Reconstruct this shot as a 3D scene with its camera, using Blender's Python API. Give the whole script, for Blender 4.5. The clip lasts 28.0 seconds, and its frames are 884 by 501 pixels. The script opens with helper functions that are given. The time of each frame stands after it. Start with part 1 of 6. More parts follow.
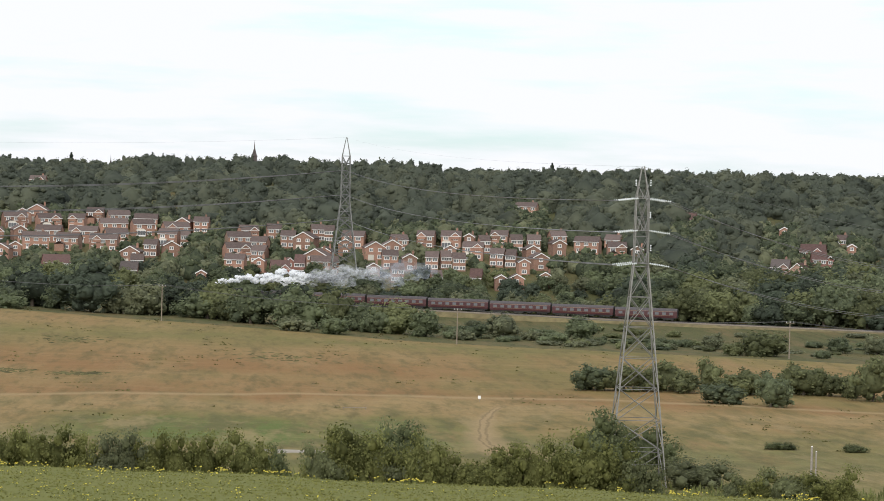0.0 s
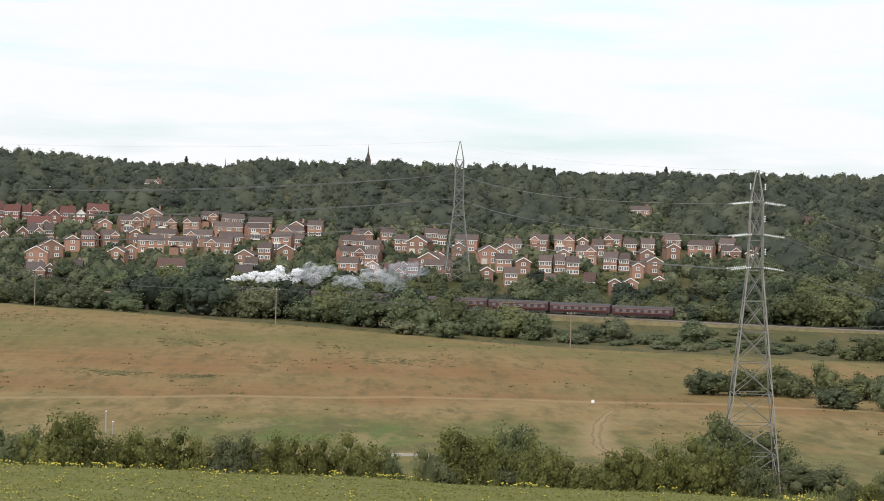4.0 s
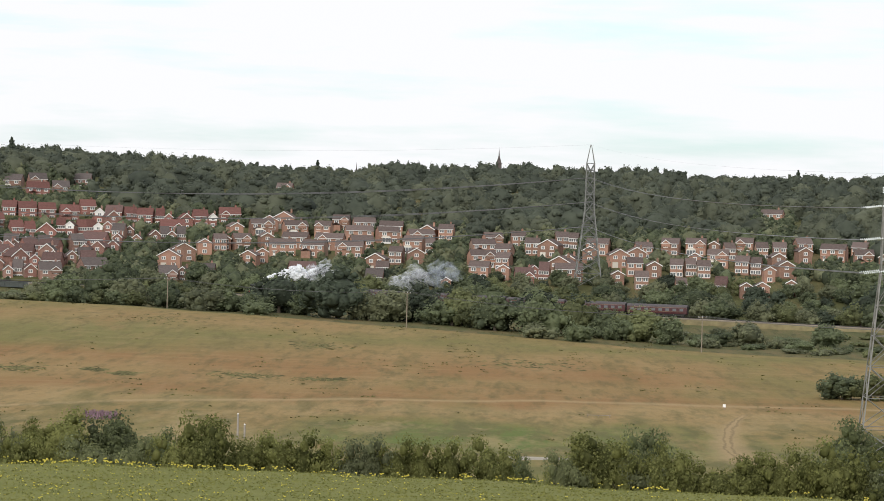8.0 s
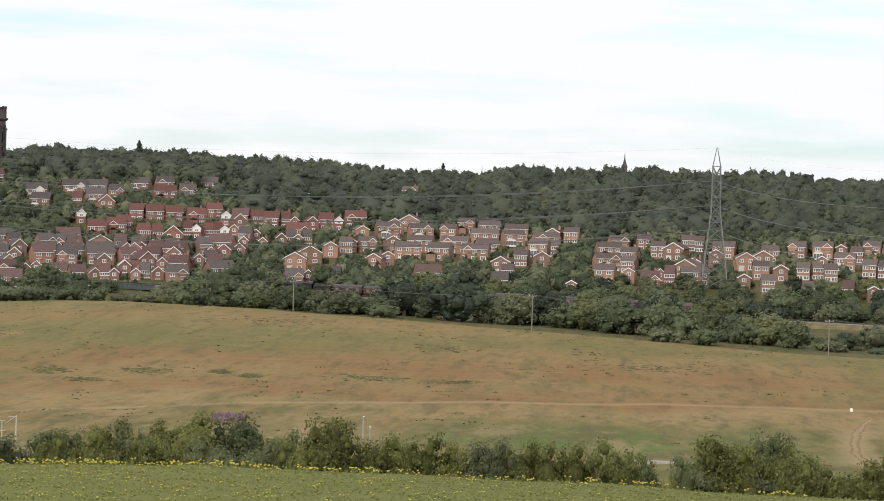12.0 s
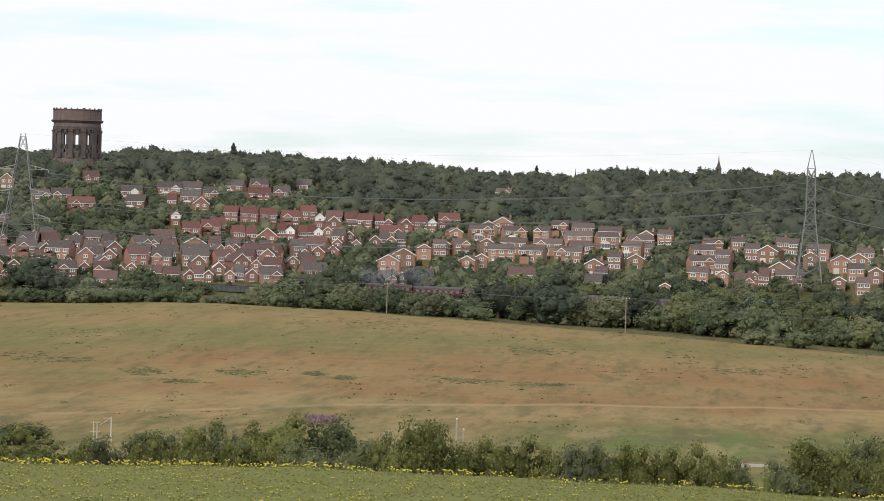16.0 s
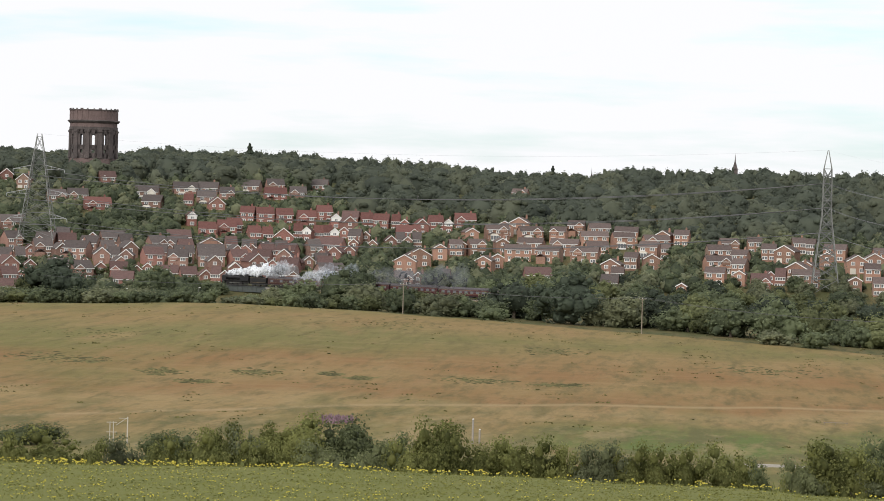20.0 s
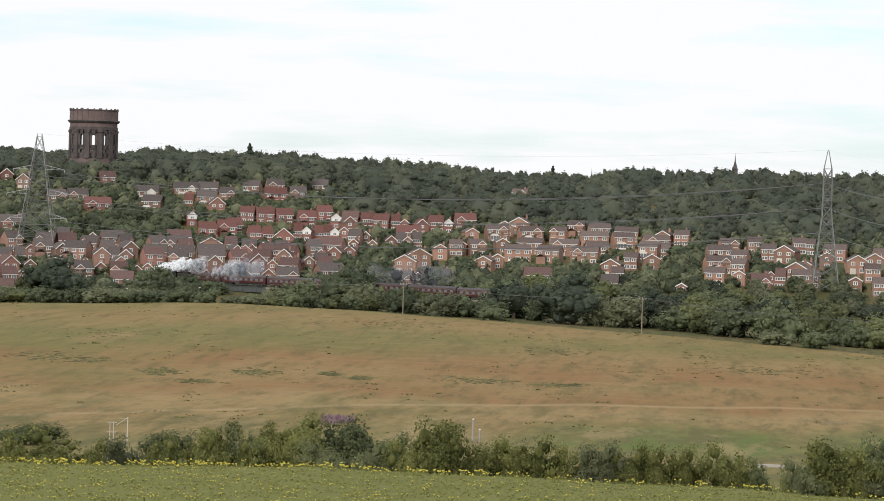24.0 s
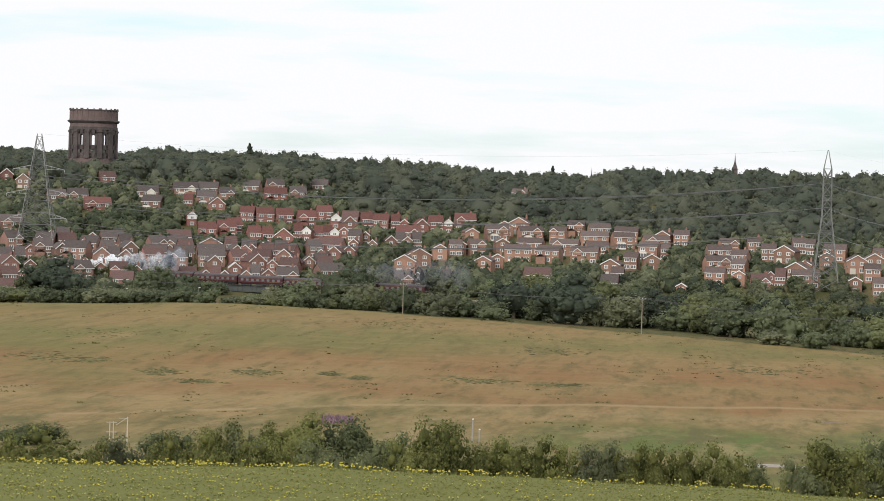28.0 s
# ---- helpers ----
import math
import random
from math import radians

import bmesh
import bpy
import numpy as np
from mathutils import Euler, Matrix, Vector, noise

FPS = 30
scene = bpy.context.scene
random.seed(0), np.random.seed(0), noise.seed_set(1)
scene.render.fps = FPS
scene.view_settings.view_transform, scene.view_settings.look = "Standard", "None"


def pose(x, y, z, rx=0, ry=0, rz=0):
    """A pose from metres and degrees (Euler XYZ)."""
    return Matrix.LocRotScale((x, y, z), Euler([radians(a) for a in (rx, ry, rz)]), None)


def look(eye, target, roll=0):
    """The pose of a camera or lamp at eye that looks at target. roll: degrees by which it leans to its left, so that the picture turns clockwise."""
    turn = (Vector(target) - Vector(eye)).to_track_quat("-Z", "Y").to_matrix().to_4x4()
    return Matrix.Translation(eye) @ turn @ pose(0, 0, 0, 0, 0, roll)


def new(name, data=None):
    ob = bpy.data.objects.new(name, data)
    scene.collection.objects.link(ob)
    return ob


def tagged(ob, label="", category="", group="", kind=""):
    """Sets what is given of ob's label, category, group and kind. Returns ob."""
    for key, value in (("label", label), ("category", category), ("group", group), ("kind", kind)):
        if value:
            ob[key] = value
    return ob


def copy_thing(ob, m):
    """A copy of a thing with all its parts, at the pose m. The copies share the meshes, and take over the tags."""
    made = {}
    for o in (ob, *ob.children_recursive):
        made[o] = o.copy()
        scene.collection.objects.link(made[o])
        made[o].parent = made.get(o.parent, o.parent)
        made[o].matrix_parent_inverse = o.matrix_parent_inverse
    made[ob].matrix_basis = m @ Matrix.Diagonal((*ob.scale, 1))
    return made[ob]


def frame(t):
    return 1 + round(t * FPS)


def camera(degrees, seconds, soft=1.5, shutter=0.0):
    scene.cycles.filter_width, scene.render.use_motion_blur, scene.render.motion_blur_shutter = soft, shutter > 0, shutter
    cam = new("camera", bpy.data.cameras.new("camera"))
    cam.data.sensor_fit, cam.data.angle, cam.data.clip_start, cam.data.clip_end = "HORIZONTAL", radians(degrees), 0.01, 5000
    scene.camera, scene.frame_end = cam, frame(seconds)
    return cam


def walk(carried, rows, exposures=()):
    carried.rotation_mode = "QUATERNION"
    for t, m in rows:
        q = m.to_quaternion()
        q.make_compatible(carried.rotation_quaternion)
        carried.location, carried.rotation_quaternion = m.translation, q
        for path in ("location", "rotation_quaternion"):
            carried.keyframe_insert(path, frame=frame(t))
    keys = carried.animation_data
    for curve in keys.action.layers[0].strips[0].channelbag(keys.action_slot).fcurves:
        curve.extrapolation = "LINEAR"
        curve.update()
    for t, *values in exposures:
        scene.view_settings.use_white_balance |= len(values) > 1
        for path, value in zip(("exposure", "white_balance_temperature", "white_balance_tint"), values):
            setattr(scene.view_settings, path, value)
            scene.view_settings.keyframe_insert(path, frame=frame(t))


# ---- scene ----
# The camera turns on its tripod on a hillside; bearings in degrees from the y axis, positive to the right.
cam = camera(17.83, 28.0, soft=0.7)
TURNS = [(0, 3.908, -0.013), (0.5, 3.667, -0.011), (1, 3.402, -0.001), (1.5, 3.139, 0.006), (2, 2.767, 0.004), (2.5, 2.472, -0.008), (3, 2.188, 0.003), (3.5, 1.887, 0.004), (5.5, 0.614, 0.006), (6, 0.205, 0.010), (6.5, -0.086, 0.001), (7, -0.423, -0.001), (7.5, -0.725, -0.002), (8, -1.059, 0.005), (8.5, -1.412, -0.001), (9, -1.804, 0.004), (9.5, -2.185, 0.008), (10, -2.530, 0.020), (10.5, -2.845, 0.011), (11, -3.129, 0.004), (11.5, -3.346, 0.006), (12, -3.609, 0.001), (12.5, -3.843, 0.004), (14.5, -4.715, 0.002), (15, -5.033, 0.006), (15.5, -5.274, -0.004), (16, -5.509, -0.001), (16.5, -5.682, 0.001), (17, -5.821, 0.010), (17.5, -5.924, 0.010), (18, -5.908, 0.010), (18.5, -5.889, 0.006), (19, -5.873, -0.005), (19.5, -5.872, -0.005), (20, -5.838, -0.005), (22, -5.838, -0.005), (24, -5.839, -0.005), (26, -5.838, -0.005), (28, -5.836, -0.005)]
TILT, LEAN = -0.963, 1.53
walk(cam, [(t, pose(0.3, 0.2, 0, 90 + TILT + tip, 0, -turn) @ pose(0, 0, 0, 0, 0, LEAN)) for t, turn, tip in TURNS],
     exposures=[(0, 0.0, 6320, 12.5), (5, 0.0, 6400, 12.5), (12, 0.0, 6430, 12.5), (28, 0.0, 6430, 13)])
scene.view_settings.exposure = 0.0

# ---- world and sun: bright, thinly clouded sky ----
SUN_EL, SUN_AZ = 28.0, 200.0
world = bpy.data.worlds.new("sky")
scene.world = world
world.use_nodes = True
wn, wl = world.node_tree.nodes, world.node_tree.links
wn.clear()
w_out, w_bg = wn.new("ShaderNodeOutputWorld"), wn.new("ShaderNodeBackground")
w_sky = wn.new("ShaderNodeTexSky")
w_sky.sky_type, w_sky.sun_disc = "NISHITA", False
w_sky.sun_elevation, w_sky.sun_rotation = radians(SUN_EL), radians(SUN_AZ)
w_gain = wn.new("ShaderNodeVectorMath")
w_gain.operation = "MULTIPLY"
w_gain.inputs[1].default_value = (0.096, 0.140, 0.170)
wl.new(w_sky.outputs[0], w_gain.inputs[0])
w_co, w_map = wn.new("ShaderNodeTexCoord"), wn.new("ShaderNodeMapping")
w_map.inputs["Scale"].default_value = (9.0, 9.0, 70.0)
w_map.inputs["Rotation"].default_value = (0.0, radians(-0.8), 0.0)
wl.new(w_co.outputs["Generated"], w_map.inputs[0])
w_noise = wn.new("ShaderNodeTexNoise")
w_noise.inputs["Scale"].default_value, w_noise.inputs["Detail"].default_value = 1.0, 5.0
w_noise.inputs["Roughness"].default_value = 0.55
wl.new(w_map.outputs[0], w_noise.inputs[0])
w_ramp = wn.new("ShaderNodeValToRGB")
w_ramp.color_ramp.elements[0].position, w_ramp.color_ramp.elements[1].position = 0.50, 0.80
w_ramp.color_ramp.elements[0].color = (1, 1, 1, 1)
w_ramp.color_ramp.elements[1].color = (0.30, 0.30, 0.30, 1)
wl.new(w_noise.outputs[0], w_ramp.inputs[0])
w_mix = wn.new("ShaderNodeMix")
w_mix.data_type = "RGBA"
w_mix.inputs[7].default_value = (0.975, 0.99, 0.985, 1)
wl.new(w_ramp.outputs[0], w_mix.inputs[0])
wl.new(w_gain.outputs[0], w_mix.inputs[6])
wl.new(w_mix.outputs[2], w_bg.inputs[0])
w_bg.inputs[1].default_value = 1.0
wl.new(w_bg.outputs[0], w_out.inputs[0])

sun = new("sun", bpy.data.lights.new("sun", "SUN"))
sun.data.energy, sun.data.angle, sun.data.color = 2.0, radians(28), (1.0, 0.95, 0.87)
sun_dir = Vector((math.sin(radians(SUN_AZ)) * math.cos(radians(SUN_EL)), math.cos(radians(SUN_AZ)) * math.cos(radians(SUN_EL)), math.sin(radians(SUN_EL))))
sun.matrix_world = look(sun_dir * 500, (0, 0, 0))


# ---- materials ----
def paint(name, color, rough=0.8, metal=0.0, vary=0.25, scale=1.0, fine=8.0, bump=0.0, island=0.0, object_random=0.0, tint=None, thin=0.0):
    """Principled surface whose colour varies at a broad and a fine scale."""
    m = bpy.data.materials.new(name)
    m.use_nodes = True
    n, l = m.node_tree.nodes, m.node_tree.links
    p = n["Principled BSDF"]
    p.inputs["Roughness"].default_value, p.inputs["Metallic"].default_value = rough, metal
    geo = n.new("ShaderNodeNewGeometry")
    broad, small = n.new("ShaderNodeTexNoise"), n.new("ShaderNodeTexNoise")
    for node, s in ((broad, scale), (small, scale * fine)):
        node.inputs["Scale"].default_value, node.inputs["Detail"].default_value = s, 4.0
        l.new(geo.outputs["Position"], node.inputs["Vector"])
    add = n.new("ShaderNodeMath")
    add.operation = "ADD"
    l.new(broad.outputs[0], add.inputs[0])
    l.new(small.outputs[0], add.inputs[1])
    value = add.outputs[0]
    for amount, source in ((island, geo.outputs["Random Per Island"]), (object_random, None)):
        if amount:
            if source is None:
                info = n.new("ShaderNodeObjectInfo")
                source = info.outputs["Random"]
            mul = n.new("ShaderNodeMath")
            mul.operation = "MULTIPLY_ADD"
            l.new(source, mul.inputs[0])
            mul.inputs[1].default_value = amount
            l.new(value, mul.inputs[2])
            sub = n.new("ShaderNodeMath")
            sub.operation = "SUBTRACT"
            l.new(mul.outputs[0], sub.inputs[0])
            sub.inputs[1].default_value = amount / 2
            value = sub.outputs[0]
    rng = n.new("ShaderNodeMapRange")
    rng.inputs[1].default_value, rng.inputs[2].default_value = 0.55, 1.45
    l.new(value, rng.inputs[0])
    mix = n.new("ShaderNodeMix")
    mix.data_type = "RGBA"
    c = np.array(color)
    t = np.array(tint if tint else color)
    mix.inputs[6].default_value = (*np.clip(c * (1 - vary), 0, 1), 1)
    mix.inputs[7].default_value = (*np.clip(t * (1 + vary), 0, 1), 1)
    l.new(rng.outputs[0], mix.inputs[0])
    l.new(mix.outputs[2], p.inputs["Base Color"])
    if bump:
        b = n.new("ShaderNodeBump")
        b.inputs["Strength"].default_value = bump
        l.new(small.outputs[0], b.inputs["Height"])
        l.new(b.outputs[0], p.inputs["Normal"])
    if thin:
        tr, blend = n.new("ShaderNodeBsdfTranslucent"), n.new("ShaderNodeMixShader")
        p.inputs["Specular IOR Level"].default_value = 0.28
        l.new(mix.outputs[2], tr.inputs["Color"])
        blend.inputs[0].default_value = thin
        l.new(p.outputs[0], blend.inputs[1])
        l.new(tr.outputs[0], blend.inputs[2])
        l.new(blend.outputs[0], n["Material Output"].inputs[0])
    return m


def brickwork(name, color, mortar=(0.30, 0.235, 0.18)):
    """Brick courses at true size, over a slow change of tone from house to house."""
    m = paint(name, color, 0.9, vary=0.34, scale=0.4, fine=7, object_random=0.9)
    n, l = m.node_tree.nodes, m.node_tree.links
    p = n["Principled BSDF"]
    link = p.inputs["Base Color"].links[0]
    tone = link.from_socket
    co, bricks = n.new("ShaderNodeTexCoord"), n.new("ShaderNodeTexBrick")
    turn = n.new("ShaderNodeMapping")
    turn.inputs["Rotation"].default_value = (radians(90), 0, 0)
    l.new(co.outputs["Object"], turn.inputs[0])
    l.new(turn.outputs[0], bricks.inputs["Vector"])
    bricks.inputs["Scale"].default_value = 1.0
    bricks.inputs["Brick Width"].default_value, bricks.inputs["Row Height"].default_value = 0.225, 0.075
    bricks.inputs["Mortar Size"].default_value = 0.006
    bricks.inputs["Mortar"].default_value = (*mortar, 1)
    l.new(tone, bricks.inputs["Color1"])
    l.new(tone, bricks.inputs["Color2"])
    l.new(bricks.outputs[0], p.inputs["Base Color"])
    return m


def smoky(name, color, thick, lo, hi):
    """Steam: white scattering that thins out towards ragged edges."""
    m = bpy.data.materials.new(name)
    m.use_nodes = True
    n, l = m.node_tree.nodes, m.node_tree.links
    p = n["Principled BSDF"]
    p.inputs["Base Color"].default_value = (*color, 1)
    p.inputs["Roughness"].default_value = 1.0
    p.inputs["Specular IOR Level"].default_value = 0.0
    p.inputs["Subsurface Weight"].default_value = 0.0
    geo, noise_node, rng = n.new("ShaderNodeNewGeometry"), n.new("ShaderNodeTexNoise"), n.new("ShaderNodeMapRange")
    co = n.new("ShaderNodeTexCoord")
    noise_node.inputs["Scale"].default_value, noise_node.inputs["Detail"].default_value = 1.3, 2.0
    l.new(co.outputs["Object"], noise_node.inputs["Vector"])
    rng.inputs[1].default_value, rng.inputs[2].default_value = lo, hi
    rng.inputs[3].default_value, rng.inputs[4].default_value = 0.0, thick
    l.new(noise_node.outputs[0], rng.inputs[0])
    tr, both, clear, blend = n.new("ShaderNodeBsdfTranslucent"), n.new("ShaderNodeMixShader"), n.new("ShaderNodeBsdfTransparent"), n.new("ShaderNodeMixShader")
    tr.inputs["Color"].default_value = (*color, 1)
    both.inputs[0].default_value = 0.5
    l.new(p.outputs[0], both.inputs[1])
    l.new(tr.outputs[0], both.inputs[2])
    l.new(rng.outputs[0], blend.inputs[0])
    l.new(clear.outputs[0], blend.inputs[1])
    l.new(both.outputs[0], blend.inputs[2])
    l.new(blend.outputs[0], n["Material Output"].inputs[0])
    return m


def glassy(name, color=(0.10, 0.108, 0.115)):
    m = bpy.data.materials.new(name)
    m.use_nodes = True
    p = m.node_tree.nodes["Principled BSDF"]
    p.inputs["Base Color"].default_value = (*color, 1)
    p.inputs["Roughness"].default_value = 0.06
    return m


def land_material():
    """Grass of several kinds in broad strips that follow the distance down the valley, with stains and mottling."""
    m = bpy.data.materials.new("grassland")
    m.use_nodes = True
    n, l = m.node_tree.nodes, m.node_tree.links
    p = n["Principled BSDF"]
    p.inputs["Roughness"].default_value, p.inputs["Specular IOR Level"].default_value = 0.95, 0.1
    geo = n.new("ShaderNodeNewGeometry")

    def noise_at(scale, stretch=(1, 1, 1), detail=5.0, rough=0.6):
        mp, nz = n.new("ShaderNodeMapping"), n.new("ShaderNodeTexNoise")
        mp.inputs["Scale"].default_value = stretch
        l.new(geo.outputs["Position"], mp.inputs[0])
        l.new(mp.outputs[0], nz.inputs["Vector"])
        nz.inputs["Scale"].default_value, nz.inputs["Detail"].default_value, nz.inputs["Roughness"].default_value = scale, detail, rough
        return nz.outputs[0]

    def math_node(op, a, b=0.0, c=0.0):
        k = n.new("ShaderNodeMath")
        k.operation = op
        for i, v in enumerate((a, b, c)):
            if isinstance(v, (int, float)):
                k.inputs[i].default_value = v
            else:
                l.new(v, k.inputs[i])
        return k.outputs[0]

    def mix(f, a, b):
        k = n.new("ShaderNodeMix")
        k.data_type = "RGBA"
        for i, v in ((0, f), (6, a), (7, b)):
            if isinstance(v, tuple):
                k.inputs[i].default_value = (*v, 1)
            elif isinstance(v, (int, float)):
                k.inputs[i].default_value = v
            else:
                l.new(v, k.inputs[i])
        return k.outputs[2]

    def ramp(v, stops):
        k = n.new("ShaderNodeValToRGB")
        e = k.color_ramp.elements
        while len(e) < len(stops):
            e.new(0.5)
        for el, (pos, col) in zip(e, stops):
            el.position, el.color = pos, (*col, 1)
        l.new(v, k.inputs[0])
        return k.outputs[0]

    xyz = n.new("ShaderNodeSeparateXYZ")
    l.new(geo.outputs["Position"], xyz.inputs[0])
    away = n.new("ShaderNodeVectorMath")
    away.operation = "LENGTH"
    l.new(geo.outputs["Position"], away.inputs[0])
    wobble = noise_at(0.02, (1, 0.35, 1), 5)
    shift = math_node("MULTIPLY_ADD", wobble, 120.0, -60.0)
    reach = math_node("DIVIDE", math_node("ADD", away.outputs["Value"], shift), 1000.0)
    green, olive, tan, straw, rust = (0.10, 0.15, 0.038), (0.180, 0.160, 0.056), (0.262, 0.180, 0.076), (0.32, 0.225, 0.104), (0.250, 0.142, 0.060)
    strips = ramp(reach, [(0.0, (0.12, 0.14, 0.04)), (0.22, (0.125, 0.145, 0.045)), (0.34, olive), (0.42, (0.22, 0.19, 0.08)), (0.47, tan), (0.505, straw),
                          (0.53, rust), (0.57, tan), (0.62, rust), (0.66, olive), (0.72, (0.185, 0.168, 0.062)), (0.78, tan), (0.86, olive), (0.92, (0.06, 0.085, 0.03))])
    dry = ramp(reach, [(0.55, tan), (0.60, rust), (0.66, tan), (0.71, olive), (0.77, tan), (0.84, tan), (0.92, (0.06, 0.085, 0.03))])
    inner = math_node("MULTIPLY", ramp(math_node("MULTIPLY_ADD", xyz.outputs["X"], 0.004, 0.5), [(0.12, (0, 0, 0)), (0.34, (1, 1, 1))]), ramp(reach, [(0.56, (0, 0, 0)), (0.60, (1, 1, 1))]))
    strips = mix(inner, strips, dry)
    # a damp green stretch at the foot of the field, east of the posts
    east = ramp(math_node("MULTIPLY_ADD", xyz.outputs["X"], 0.004, 0.5), [(0.36, (0, 0, 0)), (0.42, (1, 1, 1)), (0.60, (0.8, 0.8, 0.8)), (0.66, (0.25, 0.25, 0.25))])
    damp = ramp(reach, [(0.39, (0, 0, 0)), (0.42, (1, 1, 1)), (0.46, (1, 1, 1)), (0.49, (0, 0, 0))])
    c0 = mix(math_node("MULTIPLY", math_node("MULTIPLY", east, damp), 1.0), strips, green)
    streak = noise_at(0.06, (1, 0.16, 1), 7, 0.7)
    c1 = mix(ramp(streak, [(0.48, (0, 0, 0)), (0.72, (0.8, 0.8, 0.8))]), c0, straw)
    patch = noise_at(0.022, (1, 0.2, 1), 6, 0.65)
    c1b = mix(ramp(patch, [(0.52, (0, 0, 0)), (0.66, (0.75, 0.75, 0.75))]), c1, olive)
    scrub = noise_at(0.035, (1, 0.22, 1), 6, 0.7)
    c2 = mix(ramp(scrub, [(0.57, (0, 0, 0)), (0.72, (0.7, 0.7, 0.7))]), c1b, rust)
    # the field ends along a fence line that runs obliquely below the railway
    oblique = math_node("ADD", math_node("MULTIPLY_ADD", xyz.outputs["X"], 0.62, xyz.outputs["Y"]), math_node("MULTIPLY_ADD", streak, 16.0, -8.0))
    far = ramp(math_node("MULTIPLY_ADD", oblique, 0.01, -7.3), [(0.46, (0, 0, 0)), (0.50, (1, 1, 1))])
    near = ramp(reach, [(0.30, (1, 1, 1)), (0.38, (0, 0, 0))])
    lines = noise_at(0.22, (0.12, 0.8, 1), 5, 0.6)
    c2 = mix(ramp(lines, [(0.52, (0, 0, 0)), (0.72, (0.3, 0.3, 0.3))]), c2, (0.35, 0.25, 0.13))
    c2 = mix(ramp(lines, [(0.28, (0.35, 0.35, 0.35)), (0.43, (0, 0, 0))]), c2, (0.15, 0.12, 0.05))
    mottle = noise_at(0.32, (1, 0.16, 1), 5, 0.7)
    c2 = mix(ramp(mottle, [(0.50, (0, 0, 0)), (0.68, (0.75, 0.75, 0.75))]), c2, (0.125, 0.105, 0.044))
    clumps = noise_at(0.10, (1, 0.13, 1), 7, 0.72)
    c2 = mix(ramp(clumps, [(0.55, (0, 0, 0)), (0.68, (0.6, 0.6, 0.6))]), c2, (0.140, 0.118, 0.046))
    c2 = mix(ramp(clumps, [(0.30, (0.6, 0.6, 0.6)), (0.44, (0, 0, 0))]), c2, (0.30, 0.19, 0.092))
    # a pale track along the field, and a worn path down to the hedge
    x, y = xyz.outputs["X"], xyz.outputs["Y"]
    line = math_node("SUBTRACT", y, math_node("ADD", math_node("MULTIPLY_ADD", x, 0.3, 521.0), math_node("MULTIPLY", math_node("MULTIPLY", x, x), -0.0033)))
    worn = math_node("ABSOLUTE", math_node("ADD", line, math_node("MULTIPLY_ADD", streak, 6.0, -3.0)))
    worn = math_node("MULTIPLY", math_node("MAXIMUM", math_node("MULTIPLY_ADD", worn, -0.22, 1.0), 0.0), 0.75)
    c2 = mix(worn, c2, (0.37, 0.27, 0.145))
    back = math_node("SUBTRACT", y, 406.0)
    mid_line = math_node("MULTIPLY_ADD", math_node("MULTIPLY", back, back), 0.00097, 36.3)
    aside = math_node("ABSOLUTE", math_node("ADD", math_node("SUBTRACT", x, mid_line), math_node("MULTIPLY_ADD", mottle, 3.0, -1.5)))
    slim = math_node("DIVIDE", aside, math_node("MAXIMUM", math_node("MULTIPLY_ADD", back, -0.036, 4.6), 0.6))
    ends = ramp(math_node("MULTIPLY_ADD", y, 0.01, -3.9), [(0.02, (0, 0, 0)), (0.14, (1, 1, 1)), (1.0, (0.9, 0.9, 0.9))])
    stop = ramp(math_node("MULTIPLY_ADD", y, 0.01, -4.6), [(0.35, (1, 1, 1)), (0.52, (0, 0, 0))])
    path_mask = math_node("MULTIPLY", math_node("MULTIPLY", math_node("MAXIMUM", math_node("SUBTRACT", 1.0, slim), 0.0), 1.1), math_node("MULTIPLY", ends, stop))
    rough = math_node("MULTIPLY", ramp(noise_at(0.14, (1, 0.28, 1), 6, 0.7), [(0.47, (0, 0, 0)), (0.60, (0.8, 0.8, 0.8))]), ramp(reach, [(0.47, (1, 1, 1)), (0.53, (0, 0, 0))]))
    c2 = mix(rough, c2, (0.125, 0.118, 0.048))
    bleached = math_node("MULTIPLY", ramp(noise_at(0.10, (1, 0.25, 1), 6, 0.7), [(0.52, (0, 0, 0)), (0.64, (0.6, 0.6, 0.6))]), ramp(reach, [(0.47, (1, 1, 1)), (0.53, (0, 0, 0))]))
    c2 = mix(bleached, c2, (0.33, 0.25, 0.125))
    c2 = mix(math_node("MINIMUM", path_mask, 0.85), c2, (0.36, 0.26, 0.14))
    rut = math_node("ABSOLUTE", math_node("SUBTRACT", aside, 0.55))
    rut = math_node("MULTIPLY", math_node("MAXIMUM", math_node("MULTIPLY_ADD", rut, -3.0, 1.0), 0.0), math_node("MULTIPLY", ends, stop))
    c2 = mix(math_node("MULTIPLY", rut, 0.6), c2, (0.13, 0.10, 0.05))
    rough_bank = mix(noise_at(0.05, (1, 0.4, 1), 6, 0.7), (0.060, 0.074, 0.030), (0.130, 0.122, 0.052))
    rough_bank = mix(ramp(clumps, [(0.44, (0, 0, 0)), (0.62, (0.8, 0.8, 0.8))]), rough_bank, (0.165, 0.125, 0.06))
    rough_bank = mix(ramp(mottle, [(0.52, (0, 0, 0)), (0.66, (0.7, 0.7, 0.7))]), rough_bank, (0.05, 0.055, 0.024))
    c3 = mix(far, c2, rough_bank)
